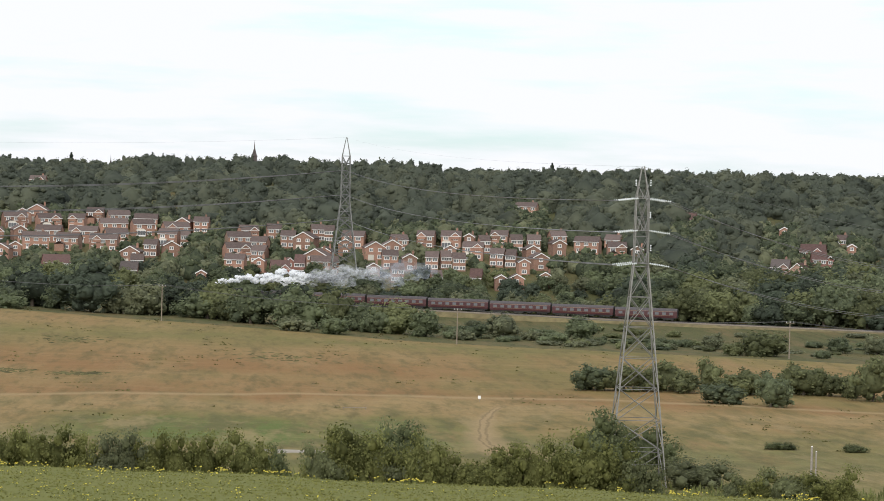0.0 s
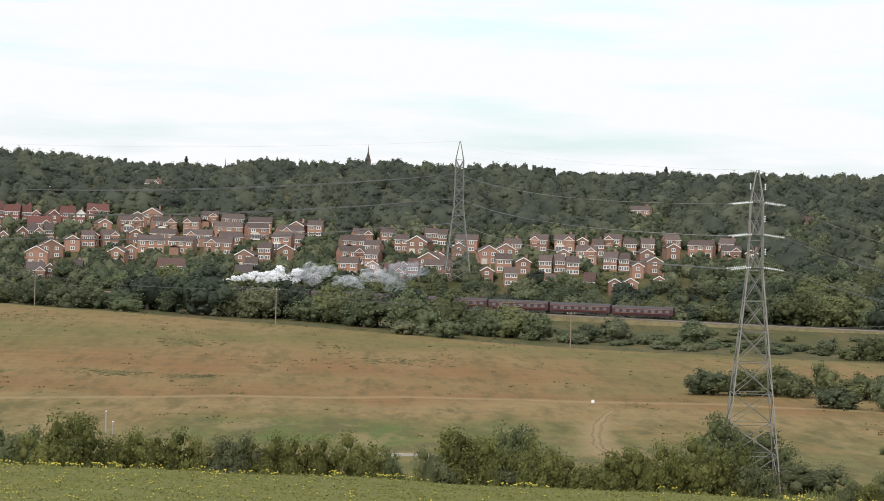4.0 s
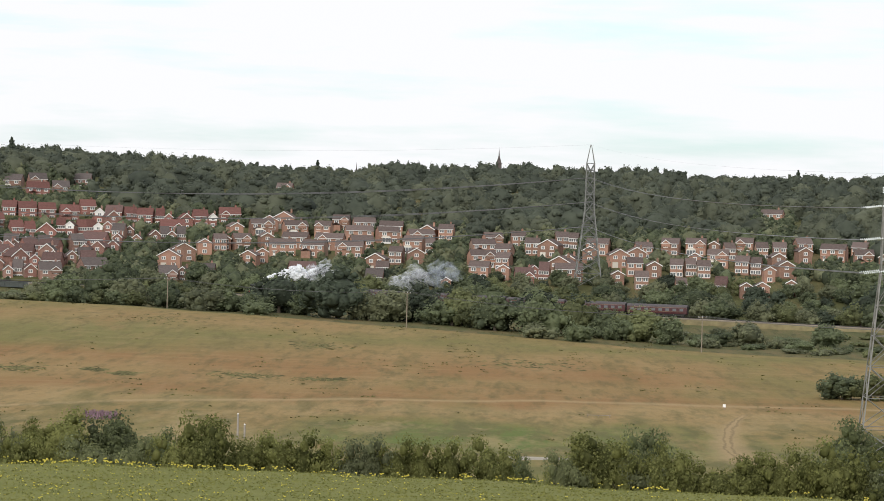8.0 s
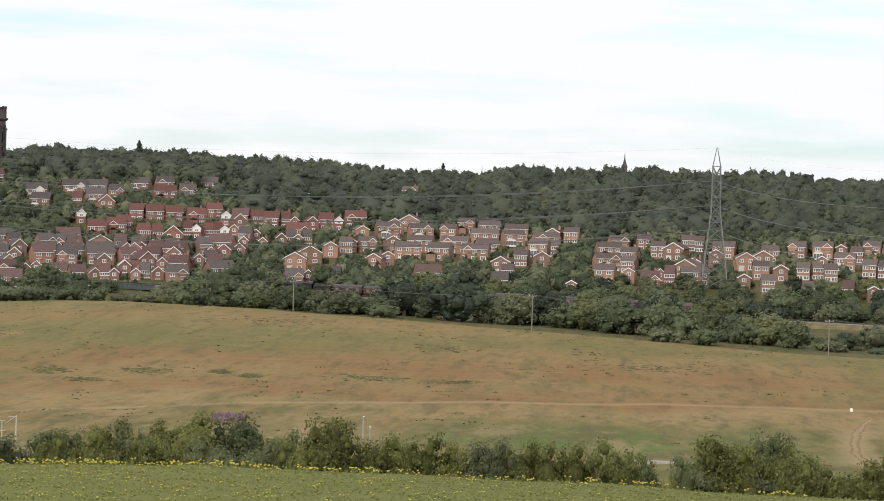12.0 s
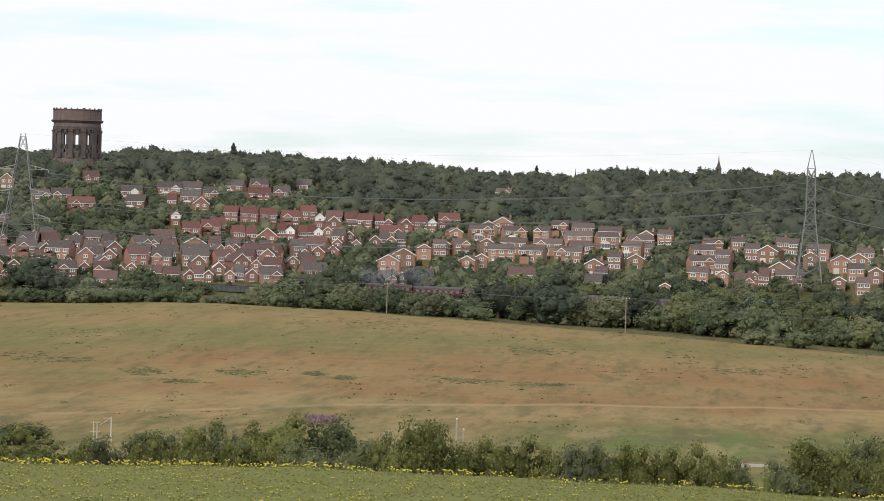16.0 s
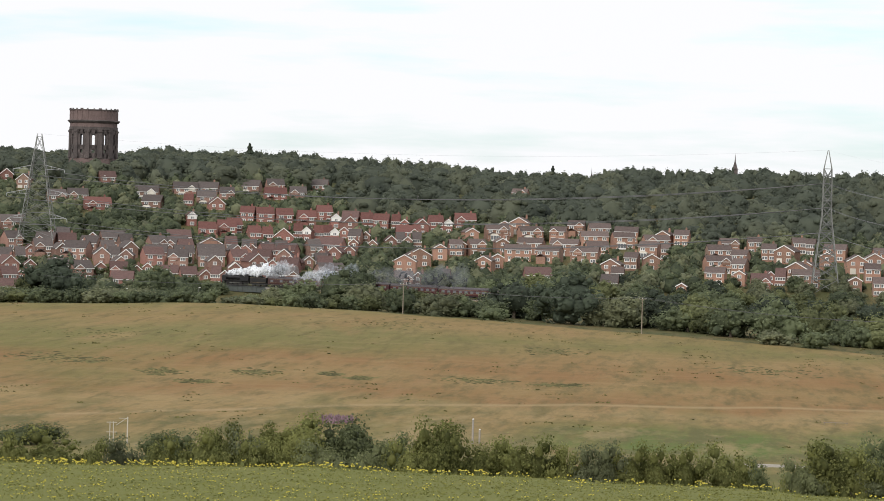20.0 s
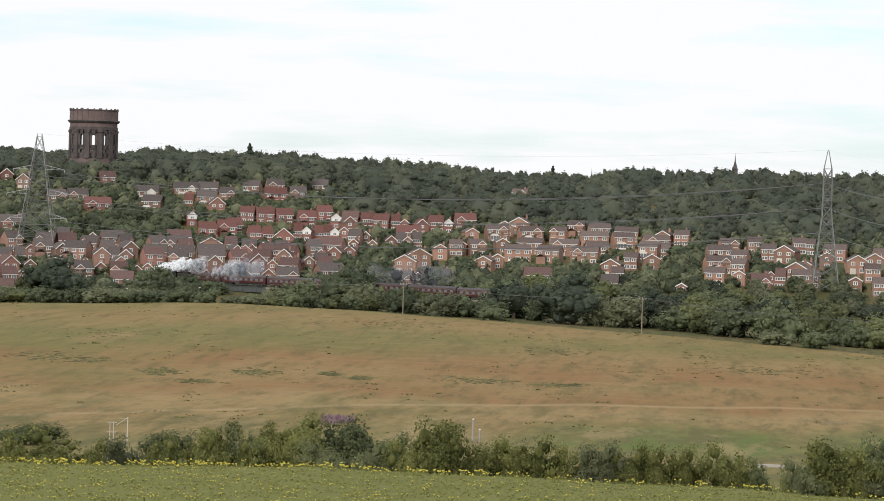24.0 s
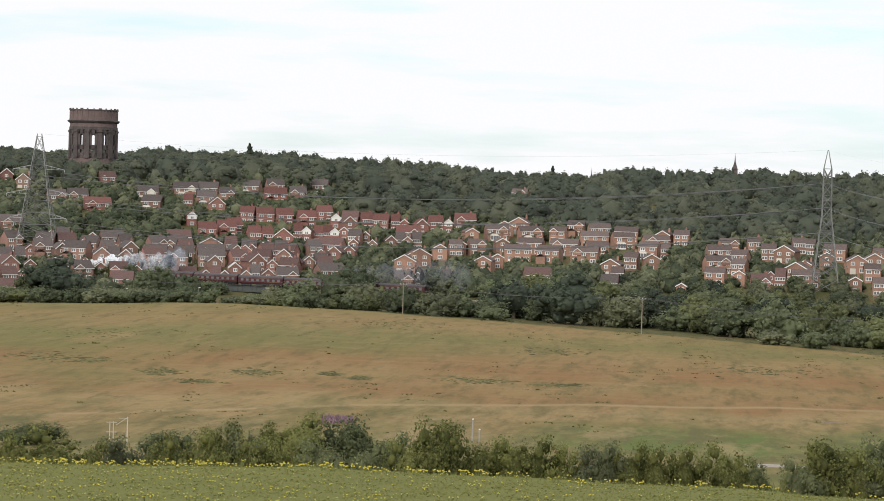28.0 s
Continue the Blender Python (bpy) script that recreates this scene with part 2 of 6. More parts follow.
    c4 = mix(near, c3, mix(noise_at(0.3, (1, 0.6, 1), 7, 0.75), (0.128, 0.150, 0.036), (0.212, 0.205, 0.066)))
    grain = noise_at(0.8, (1, 0.5, 1), 6, 0.75)
    c5 = mix(math_node("MULTIPLY", math_node("SUBTRACT", grain, 0.35), 0.9), c4, mix(0.5, c4, (0.05, 0.05, 0.02)))
    l.new(c5, p.inputs["Base Color"])
    b = n.new("ShaderNodeBump")
    b.inputs["Strength"].default_value, b.inputs["Distance"].default_value = 0.6, 0.4
    l.new(grain, b.inputs["Height"])
    l.new(b.outputs[0], p.inputs["Normal"])
    return m


LAND = land_material()
# Oak and dark leaves have some blue of distance haze mixed into their colour.
LEAF = [paint("oak_leaves", (0.134, 0.166, 0.098), 0.75, vary=0.4, scale=0.10, fine=9, island=0.5, object_random=0.7, tint=(0.178, 0.206, 0.112), thin=0.52),
        paint("hawthorn_leaves", (0.165, 0.186, 0.088), 0.75, vary=0.4, scale=0.10, fine=9, island=0.5, object_random=0.6, tint=(0.190, 0.206, 0.096), thin=0.48),
        paint("willow_leaves", (0.165, 0.184, 0.112), 0.75, vary=0.35, scale=0.10, fine=9, island=0.5, object_random=0.4, tint=(0.196, 0.207, 0.116), thin=0.42),
        paint("dark_leaves", (0.078, 0.098, 0.066), 0.75, vary=0.4, scale=0.10, fine=9, island=0.5, object_random=0.5, thin=0.42),
        paint("hedgerow_leaves", (0.150, 0.168, 0.050), 0.8, vary=0.45, scale=0.12, fine=9, island=0.6, object_random=0.5, tint=(0.212, 0.218, 0.075), thin=0.55),
        paint("dark_thorn_leaves", (0.112, 0.134, 0.064), 0.8, vary=0.4, scale=0.12, fine=9, island=0.6, object_random=0.4, tint=(0.145, 0.165, 0.076), thin=0.5),
        paint("dull_sallow_leaves", (0.150, 0.165, 0.088), 0.8, vary=0.4, scale=0.12, fine=9, island=0.6, object_random=0.4, tint=(0.155, 0.168, 0.086), thin=0.45)]
# Canopy colours are shifted towards blue-grey to stand for haze over the hill.
WOOD_LEAF = [paint("wood_canopy", (0.112, 0.140, 0.114), 0.8, vary=0.5, scale=0.045, fine=2.4, island=0.15, tint=(0.132, 0.150, 0.108), thin=0.55),
             paint("pale_wood_canopy", (0.140, 0.168, 0.124), 0.8, vary=0.5, scale=0.045, fine=2.4, island=0.15, tint=(0.168, 0.182, 0.122), thin=0.55)]
BARK = paint("bark", (0.09, 0.075, 0.055), 0.95, vary=0.4, scale=2, bump=0.5)
BRICK = [brickwork("orange_brick", (0.318, 0.170, 0.118)), brickwork("red_brick", (0.264, 0.120, 0.096)),
         brickwork("deep_red_brick", (0.242, 0.091, 0.075)), brickwork("mixed_brown_brick", (0.248, 0.136, 0.105)), brickwork("pale_orange_brick", (0.358, 0.222, 0.165))]
ROOF = [paint("brown_tiles", (0.132, 0.102, 0.092), 0.85, vary=0.3, scale=1.2, object_random=0.6), paint("red_brown_tiles", (0.128, 0.082, 0.074), 0.85, vary=0.3, scale=1.2, object_random=0.5),
        paint("red_tiles", (0.150, 0.073, 0.063), 0.85, vary=0.3, scale=1.2, object_random=0.5), paint("grey_tiles", (0.108, 0.091, 0.085), 0.8, vary=0.3, scale=1.2, object_random=0.6),
        paint("dark_brown_tiles", (0.090, 0.057, 0.048), 0.85, vary=0.3, scale=1.2, object_random=0.5)]
WHITE = paint("white_paint", (0.78, 0.77, 0.73), 0.5, vary=0.06, scale=2)
CREAM = paint("cream_boarding", (0.62, 0.58, 0.50), 0.6, vary=0.1, scale=2)
# The pane colour is lightened to stand for reflected sky.
GLASS = glassy("window_glass", (0.16, 0.168, 0.175))
STEEL = paint("galvanised_steel", (0.24, 0.235, 0.215), 0.55, 0.5, vary=0.3, scale=0.6, fine=6)
PALE_STEEL = paint("weathered_pale_steel", (0.20, 0.205, 0.19), 0.55, 0.4, vary=0.3, scale=0.6, fine=6)
ARM_STEEL = paint("pale_new_steel", (0.42, 0.43, 0.42), 0.5, 0.3, vary=0.2, scale=0.6)
GLASS_INS = paint("glass_insulator", (0.72, 0.76, 0.76), 0.15, vary=0.1)
WIRE = paint("aluminium_wire", (0.16, 0.16, 0.16), 0.5, 0.6, vary=0.1)
POLE = paint("weathered_pole", (0.24, 0.20, 0.15), 0.9, vary=0.3, scale=3, bump=0.4)
PALE_TIMBER = paint("bleached_timber", (0.46, 0.42, 0.35), 0.9, vary=0.25, scale=3, bump=0.3)
SAND = paint("soot_dark_sandstone", (0.050, 0.046, 0.047), 0.95, vary=0.55, scale=0.25, fine=9, bump=0.5, tint=(0.098, 0.080, 0.074))
SAND_RED = paint("red_sandstone", (0.150, 0.108, 0.100), 0.95, vary=0.4, scale=0.25, fine=9, bump=0.5)
MAROON = paint("maroon_coach_paint", (0.064, 0.017, 0.020), 0.42, vary=0.15, scale=0.4)
COACH_ROOF = paint("grey_coach_roof", (0.075, 0.065, 0.068), 0.7, vary=0.2, scale=0.4)
BLACK = paint("sooty_black_paint", (0.016, 0.015, 0.015), 0.4, vary=0.4, scale=0.8)
IRON = paint("dark_iron", (0.03, 0.028, 0.026), 0.6, 0.3, vary=0.4, scale=0.8)
LINING = paint("cream_lining", (0.30, 0.22, 0.12), 0.5, vary=0.1)
BALLAST = paint("ballast", (0.19, 0.16, 0.12), 0.95, vary=0.35, scale=0.5, fine=10, bump=0.7)
BANK = paint("rough_bank_grass", (0.12, 0.10, 0.046), 0.95, vary=0.4, scale=0.06, fine=9, bump=0.5, tint=(0.17, 0.14, 0.065))
CONCRETE = paint("concrete", (0.30, 0.27, 0.235), 0.9, vary=0.25, scale=0.6, bump=0.3)
GREEN_STEEL = paint("grey_green_girder_paint", (0.07, 0.08, 0.074), 0.6, vary=0.3, scale=0.5)
YELLOW = paint("ragwort_yellow", (0.78, 0.68, 0.14), 0.8, vary=0.2, island=0.6)
STALK = paint("stalk_green", (0.135, 0.15, 0.055), 0.9, vary=0.4, island=0.8)
GRASS = paint("grass_blades", (0.195, 0.205, 0.062), 0.9, vary=0.25, scale=0.2, fine=6, island=0.9, tint=(0.22, 0.22, 0.07), thin=0.4)
DRY = paint("dry_grass_tufts", (0.14, 0.132, 0.052), 0.95, vary=0.5, scale=0.2, fine=6, island=0.9, thin=0.4)
TUFT = paint("rush_tufts", (0.092, 0.088, 0.036), 0.95, vary=0.4, scale=0.2, fine=6, island=0.8, tint=(0.125, 0.112, 0.046))
PURPLE = paint("willowherb_purple", (0.21, 0.135, 0.16), 0.9, vary=0.3, island=0.8)
STONY = paint("pale_stony_ground", (0.30, 0.27, 0.22), 0.95, vary=0.35, scale=0.5, fine=8, bump=0.5)
CAR = [paint("white_car_paint", (0.75, 0.75, 0.74), 0.25), paint("dark_car_paint", (0.05, 0.055, 0.065), 0.25)]
STEAM = [smoky("white_steam", (0.97, 0.985, 1.0), 0.95, 0.22, 0.52), smoky("thin_grey_steam", (0.93, 0.96, 1.0), 0.30, 0.35, 0.7), smoky("dark_smoke", (0.80, 0.87, 0.97), 0.18, 0.35, 0.7),
         smoky("sooty_smoke", (0.42, 0.44, 0.47), 0.13, 0.34, 0.72)]


for m in [TUFT, GRASS, DRY, STALK, YELLOW] + ROOF:
    m.node_tree.nodes["Principled BSDF"].inputs["Specular IOR Level"].default_value = 0.08


# ---- mesh helpers ----
def part(name, bm, material, parent=None, label="", smooth=False):
    """Links a bmesh as one mesh object under a thing or a part."""
    me = bpy.data.meshes.new(name)
    bm.to_mesh(me)
    bm.free()
    if smooth:
        me.polygons.foreach_set("use_smooth", [True] * len(me.polygons))
    return mesh_part(name, me, material, parent, label)


def mesh_part(name, me, material, parent=None, label=""):
    if material and not me.materials:
        me.materials.append(material)
    ob = new(name, me)
    if parent:
        ob.parent = parent
    if label:
        ob["label"] = label
    return ob


def box(bm, c, s, m=None):
    """A box of size s about c, optionally posed by m."""
    mat = Matrix.Translation(c) @ Matrix.Diagonal((*s, 1))
    bmesh.ops.create_cube(bm, size=1, matrix=(m @ mat) if m else mat)
    return bm


def boxes(*pairs):
    bm = bmesh.new()
    for c, s in pairs:
        box(bm, c, s)
    return bm


def rod(bm, a, b, r, r2=None, n=6):
    """A tapered rod from a to b."""
    a, b = Vector(a), Vector(b)
    d = b - a
    m = Matrix.Translation((a + b) / 2) @ d.to_track_quat("Z", "Y").to_matrix().to_4x4()
    bmesh.ops.create_cone(bm, cap_ends=True, segments=n, radius1=r, radius2=r if r2 is None else r2, depth=d.length, matrix=m)
    return bm


def prism(bm, outline, y0, y1):
    """A solid with the outline (x, z) between two depths."""
    a = [bm.verts.new((x, y0, z)) for x, z in outline]
    b = [bm.verts.new((x, y1, z)) for x, z in outline]
    bm.faces.new(a)
    bm.faces.new(b[::-1])
    for i in range(len(a)):
        j = (i + 1) % len(a)
        bm.faces.new((a[j], a[i], b[i], b[j]))
    return bm


def quick_mesh(name, verts, *face_sets):
    """A mesh from arrays: vertices (n, 3) and arrays of faces with equal corner counts."""
    me = bpy.data.meshes.new(name)
    verts = np.asarray(verts, dtype=np.float32)
    me.vertices.add(len(verts))
    me.vertices.foreach_set("co", verts.ravel())
    loops = np.concatenate([np.asarray(f).ravel() for f in face_sets])
    totals = np.concatenate([np.full(len(f), np.asarray(f).shape[1]) for f in face_sets])
    starts = np.concatenate([[0], np.cumsum(totals)[:-1]])
    me.loops.add(len(loops))
    me.loops.foreach_set("vertex_index", loops.astype(np.int32))
    me.polygons.add(len(totals))
    me.polygons.foreach_set("loop_start", starts.astype(np.int32))
    me.polygons.foreach_set("loop_total", totals.astype(np.int32))
    me.polygons.foreach_set("use_smooth", np.ones(len(totals), dtype=bool))
    me.update(calc_edges=True)
    return me


def ball(sub):
    bm = bmesh.new()
    bmesh.ops.create_icosphere(bm, subdivisions=sub, radius=1)
    v = np.array([q.co[:] for q in bm.verts])
    f = np.array([[q.index for q in face.verts] for face in bm.faces])
    bm.free()
    return v, f


BALL1, BALL2 = ball(1), ball(2)


def leaf_quads(rng, at, out, size):
    """Small bent leaf sprays at the points, turned roughly outwards."""
    k = len(at)
    nrm = out + rng.normal(0, 0.42, (k, 3))
    nrm /= np.linalg.norm(nrm, axis=1)[:, None]
    u = np.cross(nrm, rng.normal(0, 1, (k, 3)))
    u /= np.linalg.norm(u, axis=1)[:, None]
    v = np.cross(nrm, u)
    s = size * rng.uniform(0.6, 1.4, (k, 1))
    u, v = u * s, v * s * rng.uniform(0.5, 0.9, (k, 1))
    lift = nrm * s * 0.3
    verts = np.stack([at - u, at - v + lift, at + u, at + v + lift], 1).reshape(-1, 3)
    return verts, np.arange(4 * k).reshape(-1, 4)


def skirted(way):
    """Directions whose lower half keeps its width, so that a crown reaches the ground like a dome."""
    way = way / np.linalg.norm(way, axis=1)[:, None]
    flat = np.hypot(way[:, 0], way[:, 1])
    wide = np.where(way[:, 2] < 0, np.sqrt(flat) / np.maximum(flat, 1e-4), 1.0)
    return way * np.stack([wide, wide, np.ones_like(wide)], 1)


def crown_arrays(rng, lumps, leaves, size, low=0.02, domes=3, upper=False, fill=0.70, tall=1.0, bough=0.7, swell=1.2):
    """A crown in a unit space (1 wide, 1 high): a few overlapping domes, boughs that swell from them, and a shell of leaf sprays."""
    span = 0.98 - low
    dc, dr = [(0.0, 0.0, low + span * 0.48)], [(0.38, 0.38, span * 0.50)]
    for i in range(domes - 1):
        a, r = rng.uniform(0, 6.283), rng.uniform(0.20, 0.30)
        dc.append((0.27 * math.cos(a), 0.27 * math.sin(a), low + span * rng.uniform(0.25, 0.60)))
        dr.append((r, r, r * rng.uniform(0.9, 1.2)))
    dc, dr = np.array(dc), np.array(dr)
    bv, bf = BALL2 if lumps > 9 else BALL1
    core = (dc[:, None] + skirted(bv)[None] * dr[:, None] * fill * rng.uniform(0.8, 1.08, (domes, len(bv), 1))).reshape(-1, 3)
    core_f = (bf[None] + (np.arange(domes) * len(bv))[:, None, None]).reshape(-1, 3)
    pick = rng.choice(domes, lumps, p=dr[:, 0] ** 2 / np.sum(dr[:, 0] ** 2))
    way = rng.normal(0, 1, (lumps, 3))
    if upper:
        way[:, 2] = np.abs(way[:, 2]) - 0.25
    way = skirted(way)
    cen = dc[pick] + way * dr[pick] * rng.uniform(0.70, 0.94, (lumps, 1))
    rad = rng.uniform(0.06, 0.14, lumps) * swell
    form = np.array([1.0, 1.0, tall])
    cen[:, 2] = np.clip(cen[:, 2], low, 0.99 - rad * tall)
    v1, f1 = BALL1
    balls = (cen[:, None] + v1[None] * form * rad[:, None, None] * rng.uniform(0.7, 1.1, (lumps, len(v1), 1)) * bough).reshape(-1, 3)
    bough_f = (f1[None] + (np.arange(lumps) * len(v1))[:, None, None]).reshape(-1, 3) + len(core)
    which = rng.choice(lumps, leaves, p=rad ** 2 / np.sum(rad ** 2))
    out = rng.normal(0, 0.9, (leaves, 3)) + way[which]
    out /= np.linalg.norm(out, axis=1)[:, None]
    at = cen[which] + out * form * rad[which][:, None] * rng.uniform(0.6, 1.22, (leaves, 1))
    # a third of the sprays lie close on the domes themselves
    inner = rng.random(leaves) < 0.36
    dome = rng.choice(domes, leaves, p=dr[:, 0] ** 2 / np.sum(dr[:, 0] ** 2))
    face = rng.normal(0, 1, (leaves, 3))
    if upper:
        face[:, 2] = np.abs(face[:, 2]) - 0.25
    face = skirted(face)
    on_dome = dc[dome] + face * dr[dome] * fill * rng.uniform(0.94, 1.14, (leaves, 1))
    at = np.where(inner[:, None], on_dome, at)
    out = np.where(inner[:, None], face, out)
    lv, lq = leaf_quads(rng, at, out, size)
    return np.concatenate([core, balls, lv]), np.concatenate([core_f, bough_f]), lq + len(core) + len(balls)


# ---- lie of the land ----
COLUMNS = [-15, -10, -5, 3.5, 13]
# distance, then the height of the land along each column
VALLEY = [(0, -1.7, -1.7, -1.7, -1.7, -1.7),
        (100, -10.8, -10.8, -10.8, -10.9, -10.9),
        (150, -14.3, -14.2, -14.4, -14.95, -15.2),
        (200, -21.5, -21.5, -21.5, -21.5, -21.5),
        (260, -28, -28, -28, -28, -28),
        (330, -33.5, -33.5, -33.5, -33.5, -33.5),
        (420, -36, -36, -36, -36, -36),
        (560, -36.2, -36, -36, -36.5, -36.8),
        (700, -34.6, -33.6, -34.6, -36.6, -37),
        (780, -33.8, -32.3, -33.4, -37.6, -39),
        (850, -33.3, -31.8, -34.4, -38.2, -38)]
HILL = [(920, -36, -35.5, -36, -36.5, -36),
        (1000, -36, -37, -32, -23.8, -26),
        (1040, -31.5, -32.5, -28, -20, -23),
        (1060, -28.8, -28.6, -26, -18, -21.5),
        (1150, -18.5, -18.4, -17, -12, -15.5),
        (1240, -6.5, -6.2, -7.5, -8, -11),
        (1320, 4, 4, -1.5, -3.5, -6),
        (1420, 13, 12, 4.5, 2.5, 0.5),
        (1620, 18, 16.5, 10, 12, 12),
        (1800, 18, 17, 11, 13, 13),
        (2500, 5, 5, 5, 5, 5),
        (4800, 0, 0, 0, 0, 0)]
PROFILE = VALLEY + HILL
REACH = [row[0] for row in PROFILE]


# the railway: bearing, distance and height of the rails
TRACK_B = [-22, -18, -14, -9.9, -5, 0, 3.63, 8.75, 13.5, 20]
TRACK_D = [1240, 1155, 1085, 1025, 965, 926, 910, 893, 885, 885]
TRACK_Z = [-30.2, -30.8, -31.3, -31.7, -32.8, -33.8, -34.5, -35.6, -36.2, -36.8]


def cutting(b, d, z):
    """The land is cut down beside the running line where it would rise above the rails."""
    gap = abs(d - float(np.interp(b, TRACK_B, TRACK_D)))
    return min(z, float(np.interp(b, TRACK_B, TRACK_Z)) - 0.9 + 0.8 * max(0.0, gap - 5.0)) if gap < 30 else z


def ground_at(b, d):
    wave = 0.3 * noise.noise((b * 0.6, d * 0.009, 0)) * min(1, d / 300)
    return cutting(b, d, wave + float(np.interp(b, COLUMNS, [np.interp(d, REACH, [row[i + 1] for row in PROFILE]) for i in range(5)])))


def spot(b, d, up=0.0):
    """The place at bearing b and distance d, standing on the ground."""
    return Vector((d * math.sin(radians(b)), d * math.cos(radians(b)), ground_at(b, d) + up))


def facing(b, d, up=0.0, turn=0.0):
    """A pose at that place whose front (-y) looks towards the hillside of the camera."""
    p = spot(b, d, up)
    return pose(p.x, p.y, p.z, 0, 0, -b + turn)


def build_ground():
    bs = np.concatenate([[-180, -150, -120, -90, -60, -40, -28, -20], np.arange(-16, 14.6, 0.5), [20, 28, 40, 60, 90, 120, 150, 180]])
    ds = np.concatenate([[0.01, 20, 50, 80], np.arange(100, 280, 8), np.arange(280, 865, 15), np.arange(865, 1130, 5), np.arange(1130, 1700, 20), [1800, 2000, 2300, 2700, 3300, 4000, 4800]])
    prof = np.array(PROFILE)
    zc = np.stack([np.interp(ds, prof[:, 0], prof[:, i + 1]) for i in range(5)])
    verts = []
    for b in bs:
        z = np.array([np.interp(b, COLUMNS, zc[:, j]) for j in range(len(ds))])
        verts += [(d * math.sin(radians(b)), d * math.cos(radians(b)), cutting(b, d, h + 0.3 * noise.noise((b * 0.6, d * 0.009, 0)) * min(1, d / 300))) for d, h in zip(ds, z)]
    k = len(ds)
    quads = [(i * k + j, i * k + j + 1, (i + 1) * k + j + 1, (i + 1) * k + j) for i in range(len(bs) - 1) for j in range(k - 1)]
    me = quick_mesh("ground", verts, np.array(quads))
    me.polygons.foreach_set("use_smooth", [True] * len(me.polygons))
    tagged(mesh_part("ground", me, LAND), "dry summer grassland of a shallow valley and hillside", "ground", kind="structure")


build_ground()

# ---- railway ----
def smooth_track():
    bb = np.linspace(20, -22, 841)
    raw = np.interp(bb, TRACK_B, TRACK_D)
    zz = np.interp(bb, TRACK_B, TRACK_Z)
    ker = np.hanning(121)
    ker /= ker.sum()
    pad = lambda a: np.convolve(np.pad(a, 60, "reflect", reflect_type="odd"), ker, "valid")
    raw, zz = pad(raw), pad(zz)
    xyz = np.stack([raw * np.sin(np.radians(bb)), raw * np.cos(np.radians(bb)), zz], 1)
    s = np.concatenate([[0], np.cumsum(np.linalg.norm(np.diff(xyz, axis=0), axis=1))])
    return s - np.interp(-8.76, -bb, s) + 81.7, xyz


TRACK_S, TRACK_P = smooth_track()


def on_track(s):
    return np.array([np.interp(s, TRACK_S, TRACK_P[:, i]) for i in range(3)])


def sweep(name, section, s0, s1, step, material, up=0.0):
    """A strip with the cross section (offset, height) along the track; positive offsets lie on the field side."""
    ss = np.arange(s0, s1, step)
    verts = []
    for s in ss:
        a, q = on_track(s), on_track(s + 1) - on_track(s - 1)
        side = np.array([q[1], -q[0]]) / math.hypot(q[0], q[1])
        for o, h in section:
            verts.append((a[0] - side[0] * o, a[1] - side[1] * o, a[2] + h + up))
    k = len(section)
    quads = [(i * k + j, i * k + (j + 1) % k, (i + 1) * k + (j + 1) % k, (i + 1) * k + j) for i in range(len(ss) - 1) for j in range(k)]
    return mesh_part(name, quick_mesh(name, verts, np.array(quads)), material)


def vehicle_pose(s, half):
    a, b = on_track(s - half), on_track(s + half)
    m = (a + b) / 2
    return pose(*m, 0, 0, math.degrees(math.atan2(b[1] - a[1], b[0] - a[0])))


def off_track(b, d, room):
    """Keeps a thing clear of the running line: the distance, pushed away from the track where needed."""
    gap = d - float(np.interp(b, TRACK_B, TRACK_D))
    if abs(gap) >= room:
        return d
    return d - gap + math.copysign(room, gap if abs(gap) > 2 else -1)


BRIDGE = (406.0, 428.0)          # stretch of track carried by the girder bridge
bank_section = [(9.0, -5.2), (3.2, -0.62), (-3.2, -0.62), (-8.0, -4.5)]
for s0, s1 in ((-60, BRIDGE[0] + 0.1), (BRIDGE[1], 640)):
    tagged(sweep("railway_bank", bank_section, s0, s1, 5, BANK), "grassy railway embankment across the valley", "embankment", kind="structure")
    tagged(sweep("ballast", [(2.9, -0.62), (2.1, -0.2), (-2.1, -0.2), (-2.9, -0.62)], s0, s1, 5, BALLAST), "pale stone ballast under the track", "ballast", kind="structure")
for o in (0.75, -0.75):
    tagged(sweep("rail", [(o + 0.04, -0.2), (o + 0.04, 0.0), (o - 0.04, 0.0), (o - 0.04, -0.2)], -60, 640, 5, IRON), "steel running rail", "rail", kind="structure")


